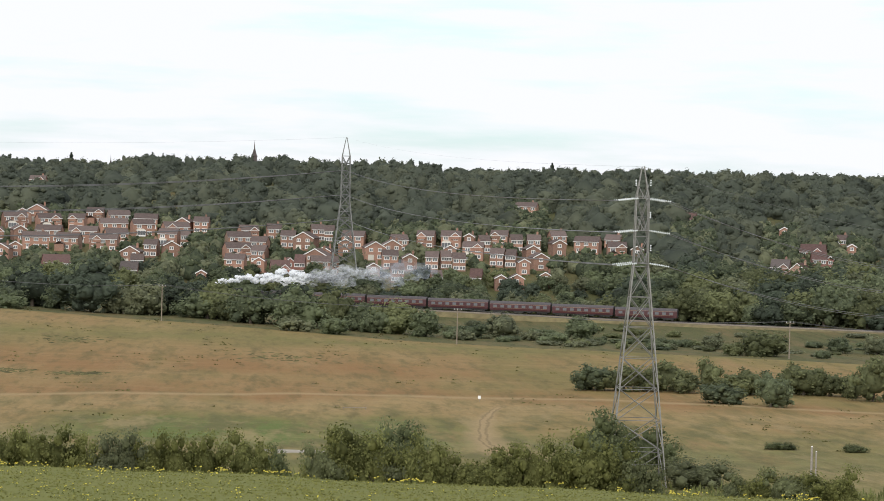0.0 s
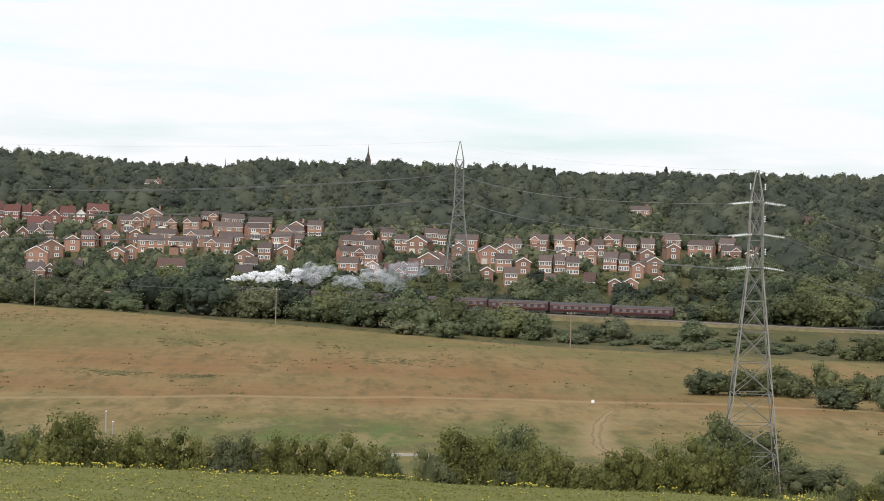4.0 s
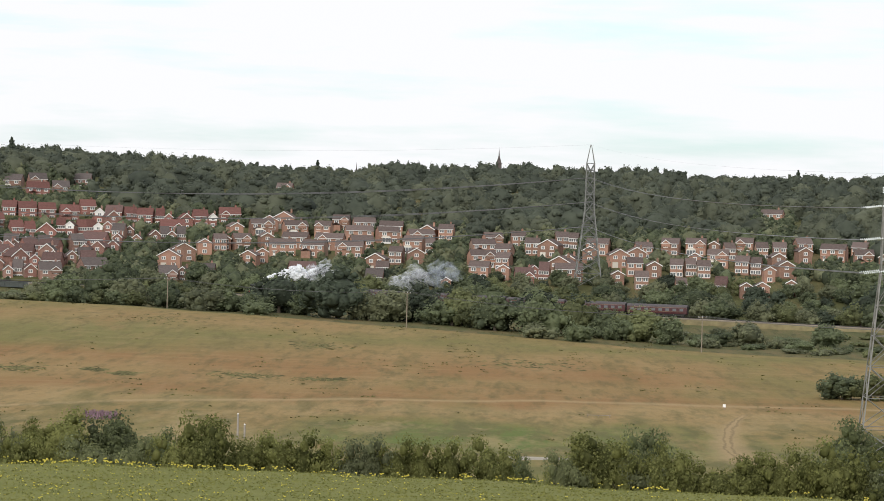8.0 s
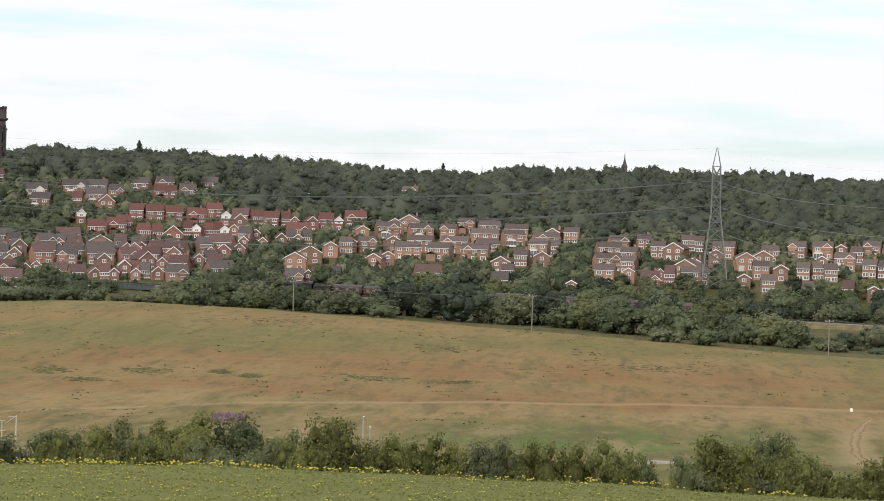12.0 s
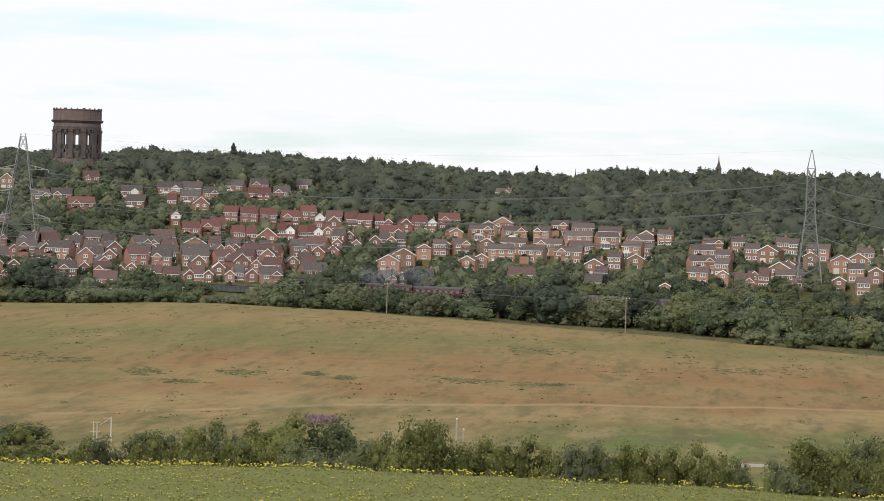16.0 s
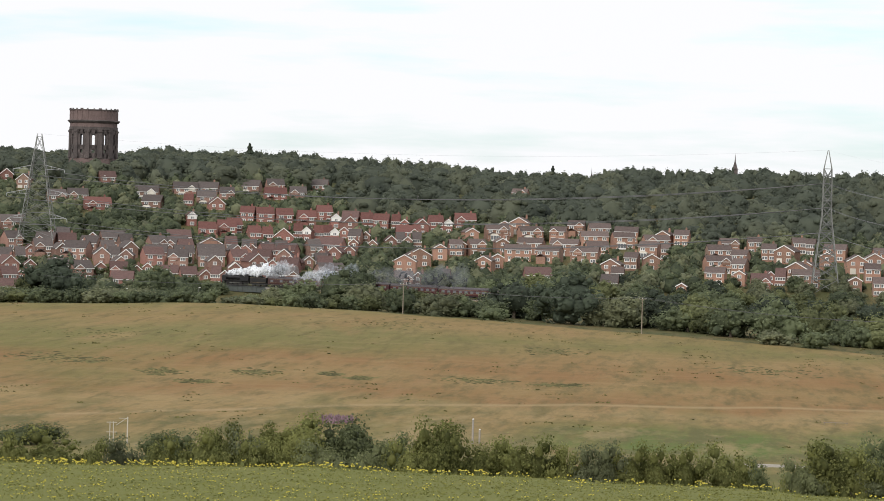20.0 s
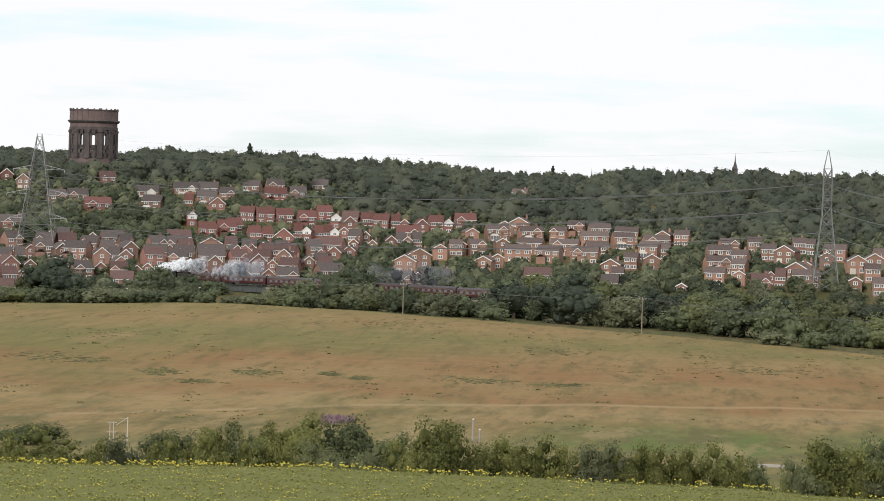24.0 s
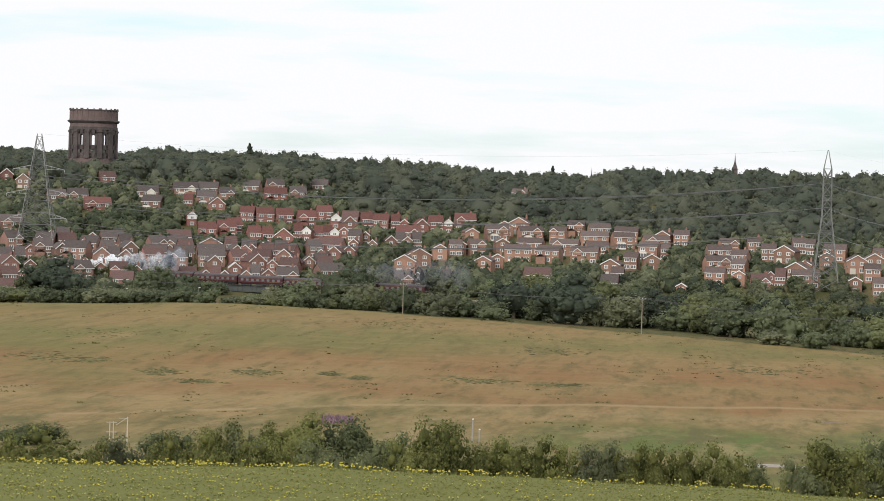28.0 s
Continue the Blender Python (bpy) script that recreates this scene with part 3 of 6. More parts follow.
def railway_bridge():
    s0, s1 = BRIDGE
    m = vehicle_pose((s0 + s1) / 2, (s1 - s0) / 2)
    thing = tagged(new("railway_bridge"), "grey-green steel girder railway bridge on stone abutments", "bridge")
    thing.matrix_world = m
    half = (s1 - s0) / 2
    for y in (2.6, -2.6):
        girder = part("girder", boxes(((0, y, -1.25), (half * 2, 0.12, 1.9)), ((0, y, -0.32), (half * 2, 0.5, 0.1)), ((0, y, -2.2), (half * 2, 0.5, 0.1))), GREEN_STEEL, thing)
        for i in range(11):
            x = -half + 0.4 + i * (2 * half - 0.8) / 10
            part("stiffener", boxes(((x, y + math.copysign(0.12, y), -1.25), (0.12, 0.14, 1.8))), GREEN_STEEL, girder)
    part("deck", boxes(((0, 0, -0.55), (half * 2, 5.0, 0.35))), IRON, thing)
    for x in (-half - 2.2, half + 2.2):
        part("abutment", boxes(((x, 0, -4.2), (4.6, 6.4, 7.2)), ((x, 0, -0.5), (4.9, 6.7, 0.35))), CONCRETE, thing, "stained pale stone abutment")


railway_bridge()


# ---- trees ----
def make_tree(kind, seed, lumps, leaves, size, trunk=True, low=0.15, domes=3, tall=1.0, bough=0.7, swell=1.2):
    """A tree of unit height and width: tapered trunk with limbs, and a leafy crown. Scaled where it is planted."""
    rng = np.random.default_rng(seed)
    me_v, tris, quads = crown_arrays(rng, lumps, leaves, size, low, domes, False, bough + 0.04, tall, bough, swell)
    thing = new(kind)
    bm = bmesh.new()
    top = 0.62 if trunk else 0.35
    rod(bm, (0, 0, -0.06), (0.01, 0, top * 0.5), 0.035, 0.024, 8)
    rod(bm, (0.01, 0, top * 0.5), (0.03, 0.02, top), 0.024, 0.01, 7)
    for i in range(5):
        a, h = i * 1.3 + seed, top * (0.35 + 0.1 * i)
        rod(bm, (0.01, 0, h), (0.26 * math.cos(a), 0.26 * math.sin(a), h + 0.2), 0.012, 0.004, 5)
    part("trunk", bm, BARK, thing)
    mesh_part("crown", quick_mesh("crown", me_v, tris, quads), None, thing)
    return thing


PROTO = {}


def plant(name, variant, b, d, h, w, turn, label, group, leaf, trunk=True, n=(48, 1350, 0.032), domes=3, bough=0.66, swell=1.25):
    if not trunk and n[1] < 2000:
        n = (38, 1000, 0.034)
    tall = min(2.5, max(1.0, round(w / h * 2) / 2))
    key = (name, variant, leaf, domes, tall)
    low = 0.03 if trunk else 0.0
    if key not in PROTO:
        PROTO[key] = make_tree(name, variant, n[0], n[1], n[2], trunk, low, domes, tall, bough, swell)
        crown = [c for c in PROTO[key].children if c.name.startswith("crown")][0]
        crown.data.materials.append(LEAF[leaf])
        ob = PROTO[key]
    else:
        ob = copy_thing(PROTO[key], Matrix.Identity(4))
    d = off_track(b, d, w * 0.56 + 2.5)
    p = spot(b, d, -0.15)
    ob.matrix_basis = pose(p.x, p.y, p.z, 0, 0, turn) @ Matrix.Diagonal((w * 1.12, w * 1.12, h * 1.03, 1))
    return tagged(ob, label, "tree" if trunk else "bush", group)


BELT = [(-13.57, 965, 14.8, 19.3), (-14.07, 970, 11, 9.7), (-11.47, 960, 12.9, 15.4), (-10.84, 945, 9.6, 9.4), (-11.92, 970, 10.2, 9.7), (-7.94, 900, 13.9, 17.1), (-8.56, 905, 9.9, 10.9), (-8.9, 940, 8, 9.4), (-7.24, 880, 9.1, 13.4), (-6.55, 860, 8.2, 11.4), (-5.92, 850, 7.5, 14.3), (-5.35, 850, 7.2, 11.9), (-4.82, 835, 4.3, 11), (-4.32, 880, 11.6, 16.7), (-3.74, 860, 8.4, 10.3), (-3.13, 845, 15.6, 21.1), (-2.49, 840, 9.8, 10.1), (-1.97, 840, 10.3, 14.1), (-1.35, 850, 12.7, 15.3), (-0.61, 830, 11.6, 14.9), (0.08, 810, 10.9, 14.6), (0.98, 800, 12.7, 14.4), (1.66, 800, 12.2, 12.8), (-14.39, 900, 4.9, 10.8)]
BELT += [(-13.77, 895, 4.3, 10.7), (-13.15, 890, 4.4, 10.7), (-12.48, 890, 5.6, 11.7), (-11.91, 890, 5.9, 11.7), (-11.35, 885, 5.1, 10.6), (-9.98, 900, 3.5, 7.2), (-9.64, 890, 4, 7.1), (-9.3, 920, 7.4, 9.2), (-7.48, 985, 12.3, 11.8), (-6.78, 930, 6.3, 9.3), (-4.32, 870, 12.9, 17.4), (-4.81, 850, 6.3, 11.9), (-1.6, 850, 9.9, 14.3), (-0.8, 830, 9, 14.9), (-0, 820, 9.4, 14.8), (0.96, 820, 12.2, 18.9), (1.76, 815, 11.8, 14.7), (2.4, 800, 8.7, 12.2), (3.14, 800, 10.3, 14.7), (3.64, 790, 8.4, 9.5), (2.69, 795, 7.5, 9.5), (1.84, 770, 5.2, 9.2), (0.92, 775, 4.2, 9.3), (4.61, 790, 4.6, 9.5)]
BELT += [(5.21, 800, 7.5, 10.6), (6.76, 800, 7.2, 11.2), (6.31, 780, 3, 7.8), (4.36, 775, 2.2, 6.8), (10.41, 735, 6.8, 14), (9.48, 780, 5.1, 6.2), (12.01, 790, 4.8, 7.3), (12.75, 790, 5.8, 7.9), (9.85, 730, 3.7, 5.8), (5.85, 790, 3.1, 6.3)]
MID = [
    [(7.13, 560, 5.5, 9), (7.7, 560, 5.7, 9), (8.16, 565, 5, 6.8), (8.55, 570, 6.7, 8), (9.01, 565, 4.7, 6.8), (9.42, 572, 7.5, 5.7), (9.58, 535, 4.3, 9), (9.97, 565, 5, 7.9), (10.31, 565, 5.6, 7.9), (10.68, 530, 7, 7), (11.33, 570, 6.8, 9.1), (11.84, 570, 5.3, 6.8), (12.17, 570, 5, 6.8), (12.72, 560, 9.8, 9), (10.99, 575, 5.3, 5.8)],
]
HEDGE = []


def hedgerow(rows):
    """Bushes as bearing, distance, height, width and leaf."""
    HEDGE.extend(rows)


hedgerow([(-14.44, 258, 5.8, 3.1, 4), (-14.11, 400, 2.9, 7.2, 3), (-13.65, 258, 5.8, 5.7, 4), (-12.75, 258, 5.1, 3.1, 4), (-12.24, 262, 5.3, 4.2, 2), (-11.27, 258, 5.2, 3.1, 4), (-11.17, 345, 5.4, 4.8, 3), (-10.54, 258, 6, 3.6, 4), (-10.03, 300, 6.6, 1.8, 4), (-9.68, 300, 6.3, 3, 2), (-9.34, 258, 6, 2.1, 4), (-9.11, 330, 6.8, 3.3, 4), (-8.61, 330, 8.4, 7.3, 4), (-8.07, 258, 5.6, 4.6, 1), (-7.4, 330, 8.3, 6.6, 3), (-7.16, 258, 5.4, 4.1, 1), (-6.7, 300, 6.3, 3.6, 3), (-6.35, 258, 5.6, 3.6, 4), (-5.91, 262, 7.8, 4.2, 4), (-5.56, 258, 6.5, 3.1, 4)])
hedgerow([(-4.86, 258, 5.6, 3.6, 4), (-4.23, 258, 6.4, 4.6, 4), (-3.72, 258, 6.2, 4.1, 4), (-3.22, 258, 5.3, 2.1, 4), (-2.68, 258, 5.3, 3.1, 2), (-2.31, 258, 5.8, 2.6, 2), (-1.83, 258, 5.8, 3.1, 4), (-1.31, 258, 5.6, 3.1, 4), (-0.74, 258, 5.7, 3.6, 4), (0.05, 258, 6.3, 3.6, 4), (0.68, 330, 4.5, 2.6, 3), (1.59, 258, 5.1, 2.6, 1), (1.87, 262, 6.1, 4.7, 4), (2.42, 262, 6.9, 5.8, 4), (2.88, 258, 6, 4.1, 4), (3.09, 300, 7.8, 4.8, 3), (3.24, 258, 4.9, 3.6, 2), (3.63, 258, 6.3, 3.1, 4), (4.04, 258, 4.9, 4.1, 4), (4.62, 258, 4.5, 4.1, 4)])
hedgerow([(5.19, 258, 4.8, 4.1, 4), (5.55, 258, 5.2, 2.1, 4), (5.99, 258, 5.6, 3.6, 4), (6.44, 258, 6.1, 3.1, 4), (7.07, 258, 6.5, 4.6, 4), (7.23, 330, 9.3, 6.3, 3), (7.49, 340, 6.8, 4.1, 4), (7.59, 258, 5.6, 4.1, 4), (8.05, 258, 4.7, 3.1, 1), (8.2, 358, 6.3, 6.8, 3), (9.34, 345, 3.6, 6.6, 2), (9.99, 258, 3.3, 2.6, 1), (10.56, 258, 3.6, 3.1, 4), (10.88, 430, -0.2, 3.4, 3), (11.01, 258, 4.1, 4.1, 1), (11.68, 258, 4, 4.6, 4), (12.24, 258, 4.2, 3.1, 4), (12.41, 430, 0.4, 3.4, 3)])
LEAFY = ("full round dark green broadleaf tree beside the railway", "bright green leafy hawthorn tree beside the railway", "pale grey-green willow beside the railway", "very dark green dense tree beside the railway")
rnd = random.Random(5)
DARK_SPOTS = {(-3.13, 845), (-4.32, 870), (0.96, 820), (1.76, 815), (-13.57, 965), (-1.35, 850)}
for b, d, h, w in BELT:
    leaf = 3 if (b, d) in DARK_SPOTS else rnd.choice((0, 0, 1, 2, 0))
    plant("tree" if h > 6.5 else "shrub", rnd.randrange(3), b, d, max(h, 3), w, rnd.uniform(0, 360), LEAFY[leaf] if h > 6.5 else "low rounded green shrub at the field edge", "trees along the railway", leaf, h > 6.5)
for row in MID:
    for b, d, h, w in row:
        leaf = rnd.choice((0, 1, 1, 1))
        plant("field_shrub", rnd.randrange(3), b, d, h, w, rnd.uniform(0, 360), "dense green thorn shrub standing in dry grass", "shrubs in the field", leaf, False)
for b, d, h, w, leaf in HEDGE:
    h = max(h * 1.04 + (0.6 if d < 320 else 0.2), 1.4)
    plant("hedge_bush", rnd.randrange(4), b, d, h, max(w * 1.25, h * 0.66), rnd.uniform(0, 360), "overgrown leafy hedgerow bush below the meadow slope" if d < 320 else "dark rounded bush beyond the hedgerow",
          "hedgerow bushes", {2: 6, 3: 5}.get(leaf, leaf), False, (46, 4600, 0.0195), 4, 0.5, 1.5)


# trees between the railway and the houses
rnd = random.Random(11)
def tree_line():
    b = -8.2
    while b < 14:
        rail = float(np.interp(b, TRACK_B, TRACK_D))
        for k in range(6 if b > 6.5 else (5 if b > -3 else (3 if b > -6 else 1))):
            d = rail + 13 + k * 14 + rnd.uniform(-4, 6)
            lim = 14 if b > 7.5 else (9.0 if k < 2 else 6.0)
            top = rnd.uniform(0.55, 1.0) * lim
            leaf = rnd.choice((0, 0, 3, 2, 1))
            plant("tree", rnd.randrange(3), b + rnd.uniform(-0.22, 0.22), d, top, top * rnd.uniform(1.2, 1.6), rnd.uniform(0, 360), LEAFY[leaf], "trees along the railway", leaf, True)
        b += rnd.uniform(0.42, 0.66)


tree_line()


def hedge_line():
    """Close-set bushes along the far edge of the field, before the houses and the bridge."""
    b = -15.2
    while b < -4.5:
        d = 872 + rnd.uniform(-6, 8)
        low_gap = -10.2 < b < -9.2
        plant("shrub", rnd.randrange(3), b, d, rnd.uniform(2.6, 3.4) if low_gap else rnd.uniform(3.8, 5.4), rnd.uniform(7, 11), rnd.uniform(0, 360), "low rounded green shrub at the field edge", "trees along the railway", rnd.choice((0, 1, 0, 2)), False)
        b += rnd.uniform(0.35, 0.5)


hedge_line()


def bank_scrub():
    """Scrub on the near side of the embankment, open only at the bridge."""
    b = -15
    while b < -6:
        if not -10.3 < b < -9.15:
            d = float(np.interp(b, TRACK_B, TRACK_D)) - rnd.uniform(9, 22)
            plant("shrub", rnd.randrange(3), b, d, rnd.uniform(3.0, 5.5), rnd.uniform(6, 9), rnd.uniform(0, 360), "low rounded green shrub at the field edge", "trees along the railway", rnd.choice((0, 1, 0, 3)), False)
        b += rnd.uniform(0.28, 0.45)


bank_scrub()
for i in range(34):
    b = rnd.uniform(-15.2, -10.9)
    plant("shrub", rnd.randrange(3), b, rnd.uniform(915, 985), rnd.uniform(3.0, 5.0), rnd.uniform(7, 11), rnd.uniform(0, 360), "low rounded green shrub at the field edge", "trees along the railway", rnd.choice((0, 1, 3, 0)), False)
for i in range(80):
    b = rnd.uniform(3.5, 13.6)
    d = rnd.uniform(762 - 3.5 * (b - 3.5), 872)
    plant("shrub", rnd.randrange(3), b, d, rnd.uniform(1.0, 2.6), rnd.uniform(3.5, 8), rnd.uniform(0, 360), "low rounded green shrub on the railway bank", "trees along the railway", rnd.choice((0, 1, 2)), False)

# ---- houses ----
HOUSES = []


def estate(rows):
    """Houses as bearing, distance, width, kind (0: long front, 1: gable front), palette and, where the plot is levelled, a lift."""
    HOUSES.extend(rows)


estate([(-14.65, 1337, 6.2, 1, 2), (-14.57, 1025, 5.7, 0, 1), (-14.55, 1080, 3.8, 1, 1), (-14.52, 985, 7, 0, 1, -0.4), (-14.51, 1169, 10, 0, 3), (-14.34, 1074, 3.4, 0, 3), (-14.3, 1026, 3.4, 1, 1), (-14.28, 1302, 6.3, 1, 4), (-14.15, 1102, 3.4, 1, 1, -0.6), (-14.14, 1051, 4.1, 1, 1), (-14.05, 988, 7, 0, 1), (-13.9, 1099, 6.8, 0, 3), (-13.72, 1133, 4.3, 1, 3), (-13.65, 1059, 3.7, 1, 3), (-13.64, 1259, 7.8, 0, 3), (-13.55, 1094, 5, 1, 3)])
estate([(-13.49, 1134, 5.2, 0, 3), (-13.22, 1264, 9.1, 0, 3), (-13.04, 1059, 3.4, 1, 1), (-12.89, 1130, 4.7, 1, 3), (-12.82, 1235, 11.4, 0, 2), (-12.72, 1049, 4.5, 1, 1), (-12.72, 1082, 5.8, 1, 3), (-12.64, 1332, 7.5, 0, 1), (-12.49, 1130, 10.1, 0, 3), (-12.45, 1081, 4.5, 0, 3), (-12.36, 1045, 6.4, 0, 1), (-12.36, 1073, 4.9, 1, 3, -1.7), (-12.27, 1022, 8.1, 0, 1), (-12.24, 1118, 4.9, 0, 3), (-12.19, 1080, 4.9, 1, 3), (-12.02, 1044, 4.5, 1, 1)])
estate([(-11.83, 1279, 11, 0, 3), (-11.78, 1064, 3.4, 1, 1, -2.3), (-11.7, 1246, 8.7, 0, 3), (-11.61, 1089, 8.7, 0, 3), (-11.4, 1097, 5, 1, 3), (-11.34, 1058, 6.5, 0, 1, -3.4), (-11.19, 1116, 7.8, 0, 3), (-11.17, 1137, 9.5, 0, 1), (-11.06, 1296, 10.9, 0, 3), (-10.98, 1253, 4, 0, 2), (-10.96, 1052, 5.8, 0, 1, -2.5), (-10.93, 1191, 3.8, 1, 4), (-10.63, 1047, 4.5, 1, 1, -1.5), (-10.63, 1266, 8.4, 0, 3), (-10.6, 1163, 7.2, 0, 2), (-10.59, 1298, 9.4, 0, 3)])
estate([(-10.52, 1095, 10.5, 0, 3), (-10.52, 1110, 8.4, 1, 0), (-10.43, 1243, 7, 1, 1), (-10.38, 1044, 3.4, 0, 1, -0.4), (-10.22, 1280, 6.7, 0, 3), (-10.21, 1170, 7.5, 0, 2), (-10.19, 1042, 3.4, 1, 1), (-10.11, 1120, 4.4, 0, 1), (-10.06, 1176, 6.1, 0, 2), (-10.04, 1055, 4.6, 1, 1), (-10.03, 1100, 5, 1, 3), (-9.99, 1054, 4.6, 1, 1), (-9.79, 1042, 3.4, 1, 3), (-9.78, 1213, 6.1, 0, 2), (-9.73, 1111, 5.7, 0, 3), (-9.71, 1106, 3.4, 1, 3)])
estate([(-9.65, 1154, 5, 0, 2), (-9.59, 1045, 3.4, 0, 3), (-9.44, 1211, 7.5, 0, 2), (-9.39, 1106, 5.7, 1, 3), (-9.38, 1151, 4.1, 0, 2), (-9.36, 1042, 4.7, 1, 1), (-9.28, 1060, 3.4, 1, 1), (-9.09, 1106, 4.6, 0, 3), (-9.05, 1209, 7.2, 0, 2), (-9.04, 1144, 8, 1, 2), (-8.96, 1039, 7.8, 0, 3), (-8.83, 1064, 6.1, 1, 1), (-8.75, 1162, 3.7, 0, 2), (-8.6, 1204, 7.4, 0, 2), (-8.55, 1153, 3.4, 1, 4), (-8.54, 1071, 3.4, 1, 3)])
estate([(-8.35, 1158, 3.7, 0, 2), (-8.28, 1070, 4.6, 0, 3), (-8.24, 1089, 4.5, 1, 1), (-8.24, 1223, 6.4, 0, 2), (-8.16, 1159, 3.4, 0, 2), (-8.01, 1151, 3.4, 1, 4), (-8, 1195, 3.8, 1, 4), (-7.96, 1096, 5.4, 1, 1), (-7.81, 1165, 3.7, 1, 1), (-7.76, 1192, 6.2, 1, 1), (-7.69, 1207, 7.2, 0, 1), (-7.68, 1102, 4.4, 1, 1), (-7.6, 1127, 3.6, 1, 1), (-7.58, 1148, 5, 0, 3), (-7.37, 1203, 4.8, 0, 2), (-7.35, 1152, 3.4, 1, 3)])
estate([(-7.22, 1124, 3.5, 1, 3), (-7.06, 1200, 6.7, 0, 2), (-6.88, 1135, 4.5, 1, 1), (-6.77, 1200, 3.4, 0, 2), (-6.68, 1139, 3.4, 0, 3), (-6.6, 1195, 3.4, 1, 2), (-6.59, 1021, 6.6, 0, 3), (-6.56, 1059, 8.4, 1, 0), (-6.53, 1136, 3.4, 1, 3), (-6.52, 1163, 10, 0, 2), (-6.34, 1140, 3.4, 0, 3), (-6.3, 1078, 8.8, 1, 0), (-6.27, 1191, 5.5, 1, 2), (-6.26, 1027, 3.6, 1, 3), (-5.97, 1201, 6.2, 0, 2), (-5.87, 1099, 5.7, 1, 0)])
estate([(-5.79, 1023, 5.6, 0, 3), (-5.72, 1189, 3.4, 1, 4), (-5.6, 1114, 3.4, 0, 1), (-5.55, 1111, 5.1, 0, 0), (-5.42, 1113, 3.5, 1, 0), (-5.37, 1212, 9.2, 0, 2), (-5.26, 1157, 5.5, 1, 0), (-5.13, 1113, 6.6, 0, 0), (-4.93, 1060, 5.9, 1, 0), (-4.72, 1166, 9.3, 0, 0), (-4.69, 1069, 4.6, 1, 0), (-4.63, 1121, 5.1, 1, 0), (-4.56, 1179, 7.5, 1, 0), (-4.29, 1092, 10.2, 0, 0), (-4.26, 1373, 7.7, 0, 0), (-4.24, 1190, 8.8, 1, 0)])
estate([(-4.04, 1160, 9.7, 0, 0), (-4.01, 1115, 10.2, 0, 0), (-3.87, 1021, 9.7, 0, 1), (-3.63, 1086, 8.8, 0, 0), (-3.46, 1159, 6.5, 0, 0), (-3.32, 1110, 11, 0, 0), (-3.1, 1185, 7.1, 0, 0), (-2.91, 1080, 10.3, 0, 0), (-2.74, 1140, 10.9, 0, 0), (-2.68, 1100, 8.3, 0, 0), (-2.64, 1174, 9.1, 0, 0), (-2.39, 994, 5.9, 0, 3), (-2.35, 1038, 7, 1, 0), (-2.24, 1012, 4.6, 0, 0), (-2.16, 1135, 8.4, 0, 0), (-2.08, 1159, 9.5, 0, 0)])
estate([(-1.96, 1057, 5, 0, 0), (-1.61, 1095, 7.6, 0, 0), (-1.58, 1053, 6.2, 1, 0), (-1.49, 1122, 9.8, 0, 0), (-1.3, 1144, 5.9, 1, 0), (-1.29, 1088, 3.4, 0, 0), (-0.96, 1143, 6.1, 0, 0), (-0.94, 970, 3.4, 1, 0), (-0.26, 1004, 7.1, 0, 0), (-0.23, 1039, 9.5, 0, 0), (-0.22, 1078, 9.2, 0, 0), (-0.02, 1105, 6.8, 0, 0), (0.23, 1028, 4.8, 0, 0), (0.23, 1057, 5.8, 0, 0), (0.24, 999, 3.9, 1, 0), (0.5, 1109, 5.3, 0, 0)])
estate([(0.64, 988, 6.6, 0, 1), (0.8, 1079, 5.5, 0, 0), (0.82, 1003, 3.4, 1, 1), (1.05, 1000, 3.4, 0, 1), (1.16, 1069, 8.1, 1, 0), (1.38, 1104, 5, 0, 0), (1.4, 1010, 8.4, 1, 0), (1.54, 992, 9.4, 0, 0), (1.57, 1023, 4.8, 1, 0), (1.64, 1098, 3.7, 0, 0), (1.97, 1047, 5.4, 1, 0), (2.13, 1071, 8.5, 0, 0), (2.53, 979, 4.4, 1, 0), (2.54, 1030, 7.7, 1, 0), (2.87, 1002, 5.5, 0, 0), (2.89, 1036, 6.8, 1, 0)])
estate([(3.02, 973, 4.4, 0, 0), (3.04, 1052, 6, 0, 0), (3.26, 996, 5.1, 1, 0), (3.6, 1065, 6.5, 0, 0), (3.73, 997, 4.5, 0, 0), (3.82, 960, 3.4, 0, 0), (4, 999, 3.4, 0, 0), (4.09, 1025, 4.4, 1, 0), (4.11, 1070, 7.4, 0, 0), (4.27, 996, 4.7, 0, 0), (4.48, 1072, 4.2, 1, 0), (4.56, 1033, 7.6, 0, 0), (4.64, 968, 3.8, 0, 1), (4.77, 1057, 3.9, 0, 0), (5.06, 1015, 5, 0, 0), (5.09, 1084, 6.4, 0, 0)])
estate([(5.13, 961, 3.9, 1, 0), (5.34, 1013, 3.4, 0, 0), (5.42, 1067, 4.4, 0, 0), (5.45, 962, 5.1, 1, 0), (5.58, 995, 4.1, 1, 0), (5.62, 1302, 9.9, 0, 0), (5.73, 1037, 4.9, 1, 0), (5.78, 1071, 5.1, 0, 0), (5.89, 1010, 5.4, 1, 0), (6.06, 970, 3.4, 1, 0), (6.25, 1096, 6.1, 0, 0), (6.26, 1062, 5.2, 1, 0), (6.88, 1076, 9.6, 0, 0), (7.41, 1089, 6, 0, 0), (7.47, 1057, 7.1, 0, 0), (7.91, 1052, 4.3, 1, 0)])
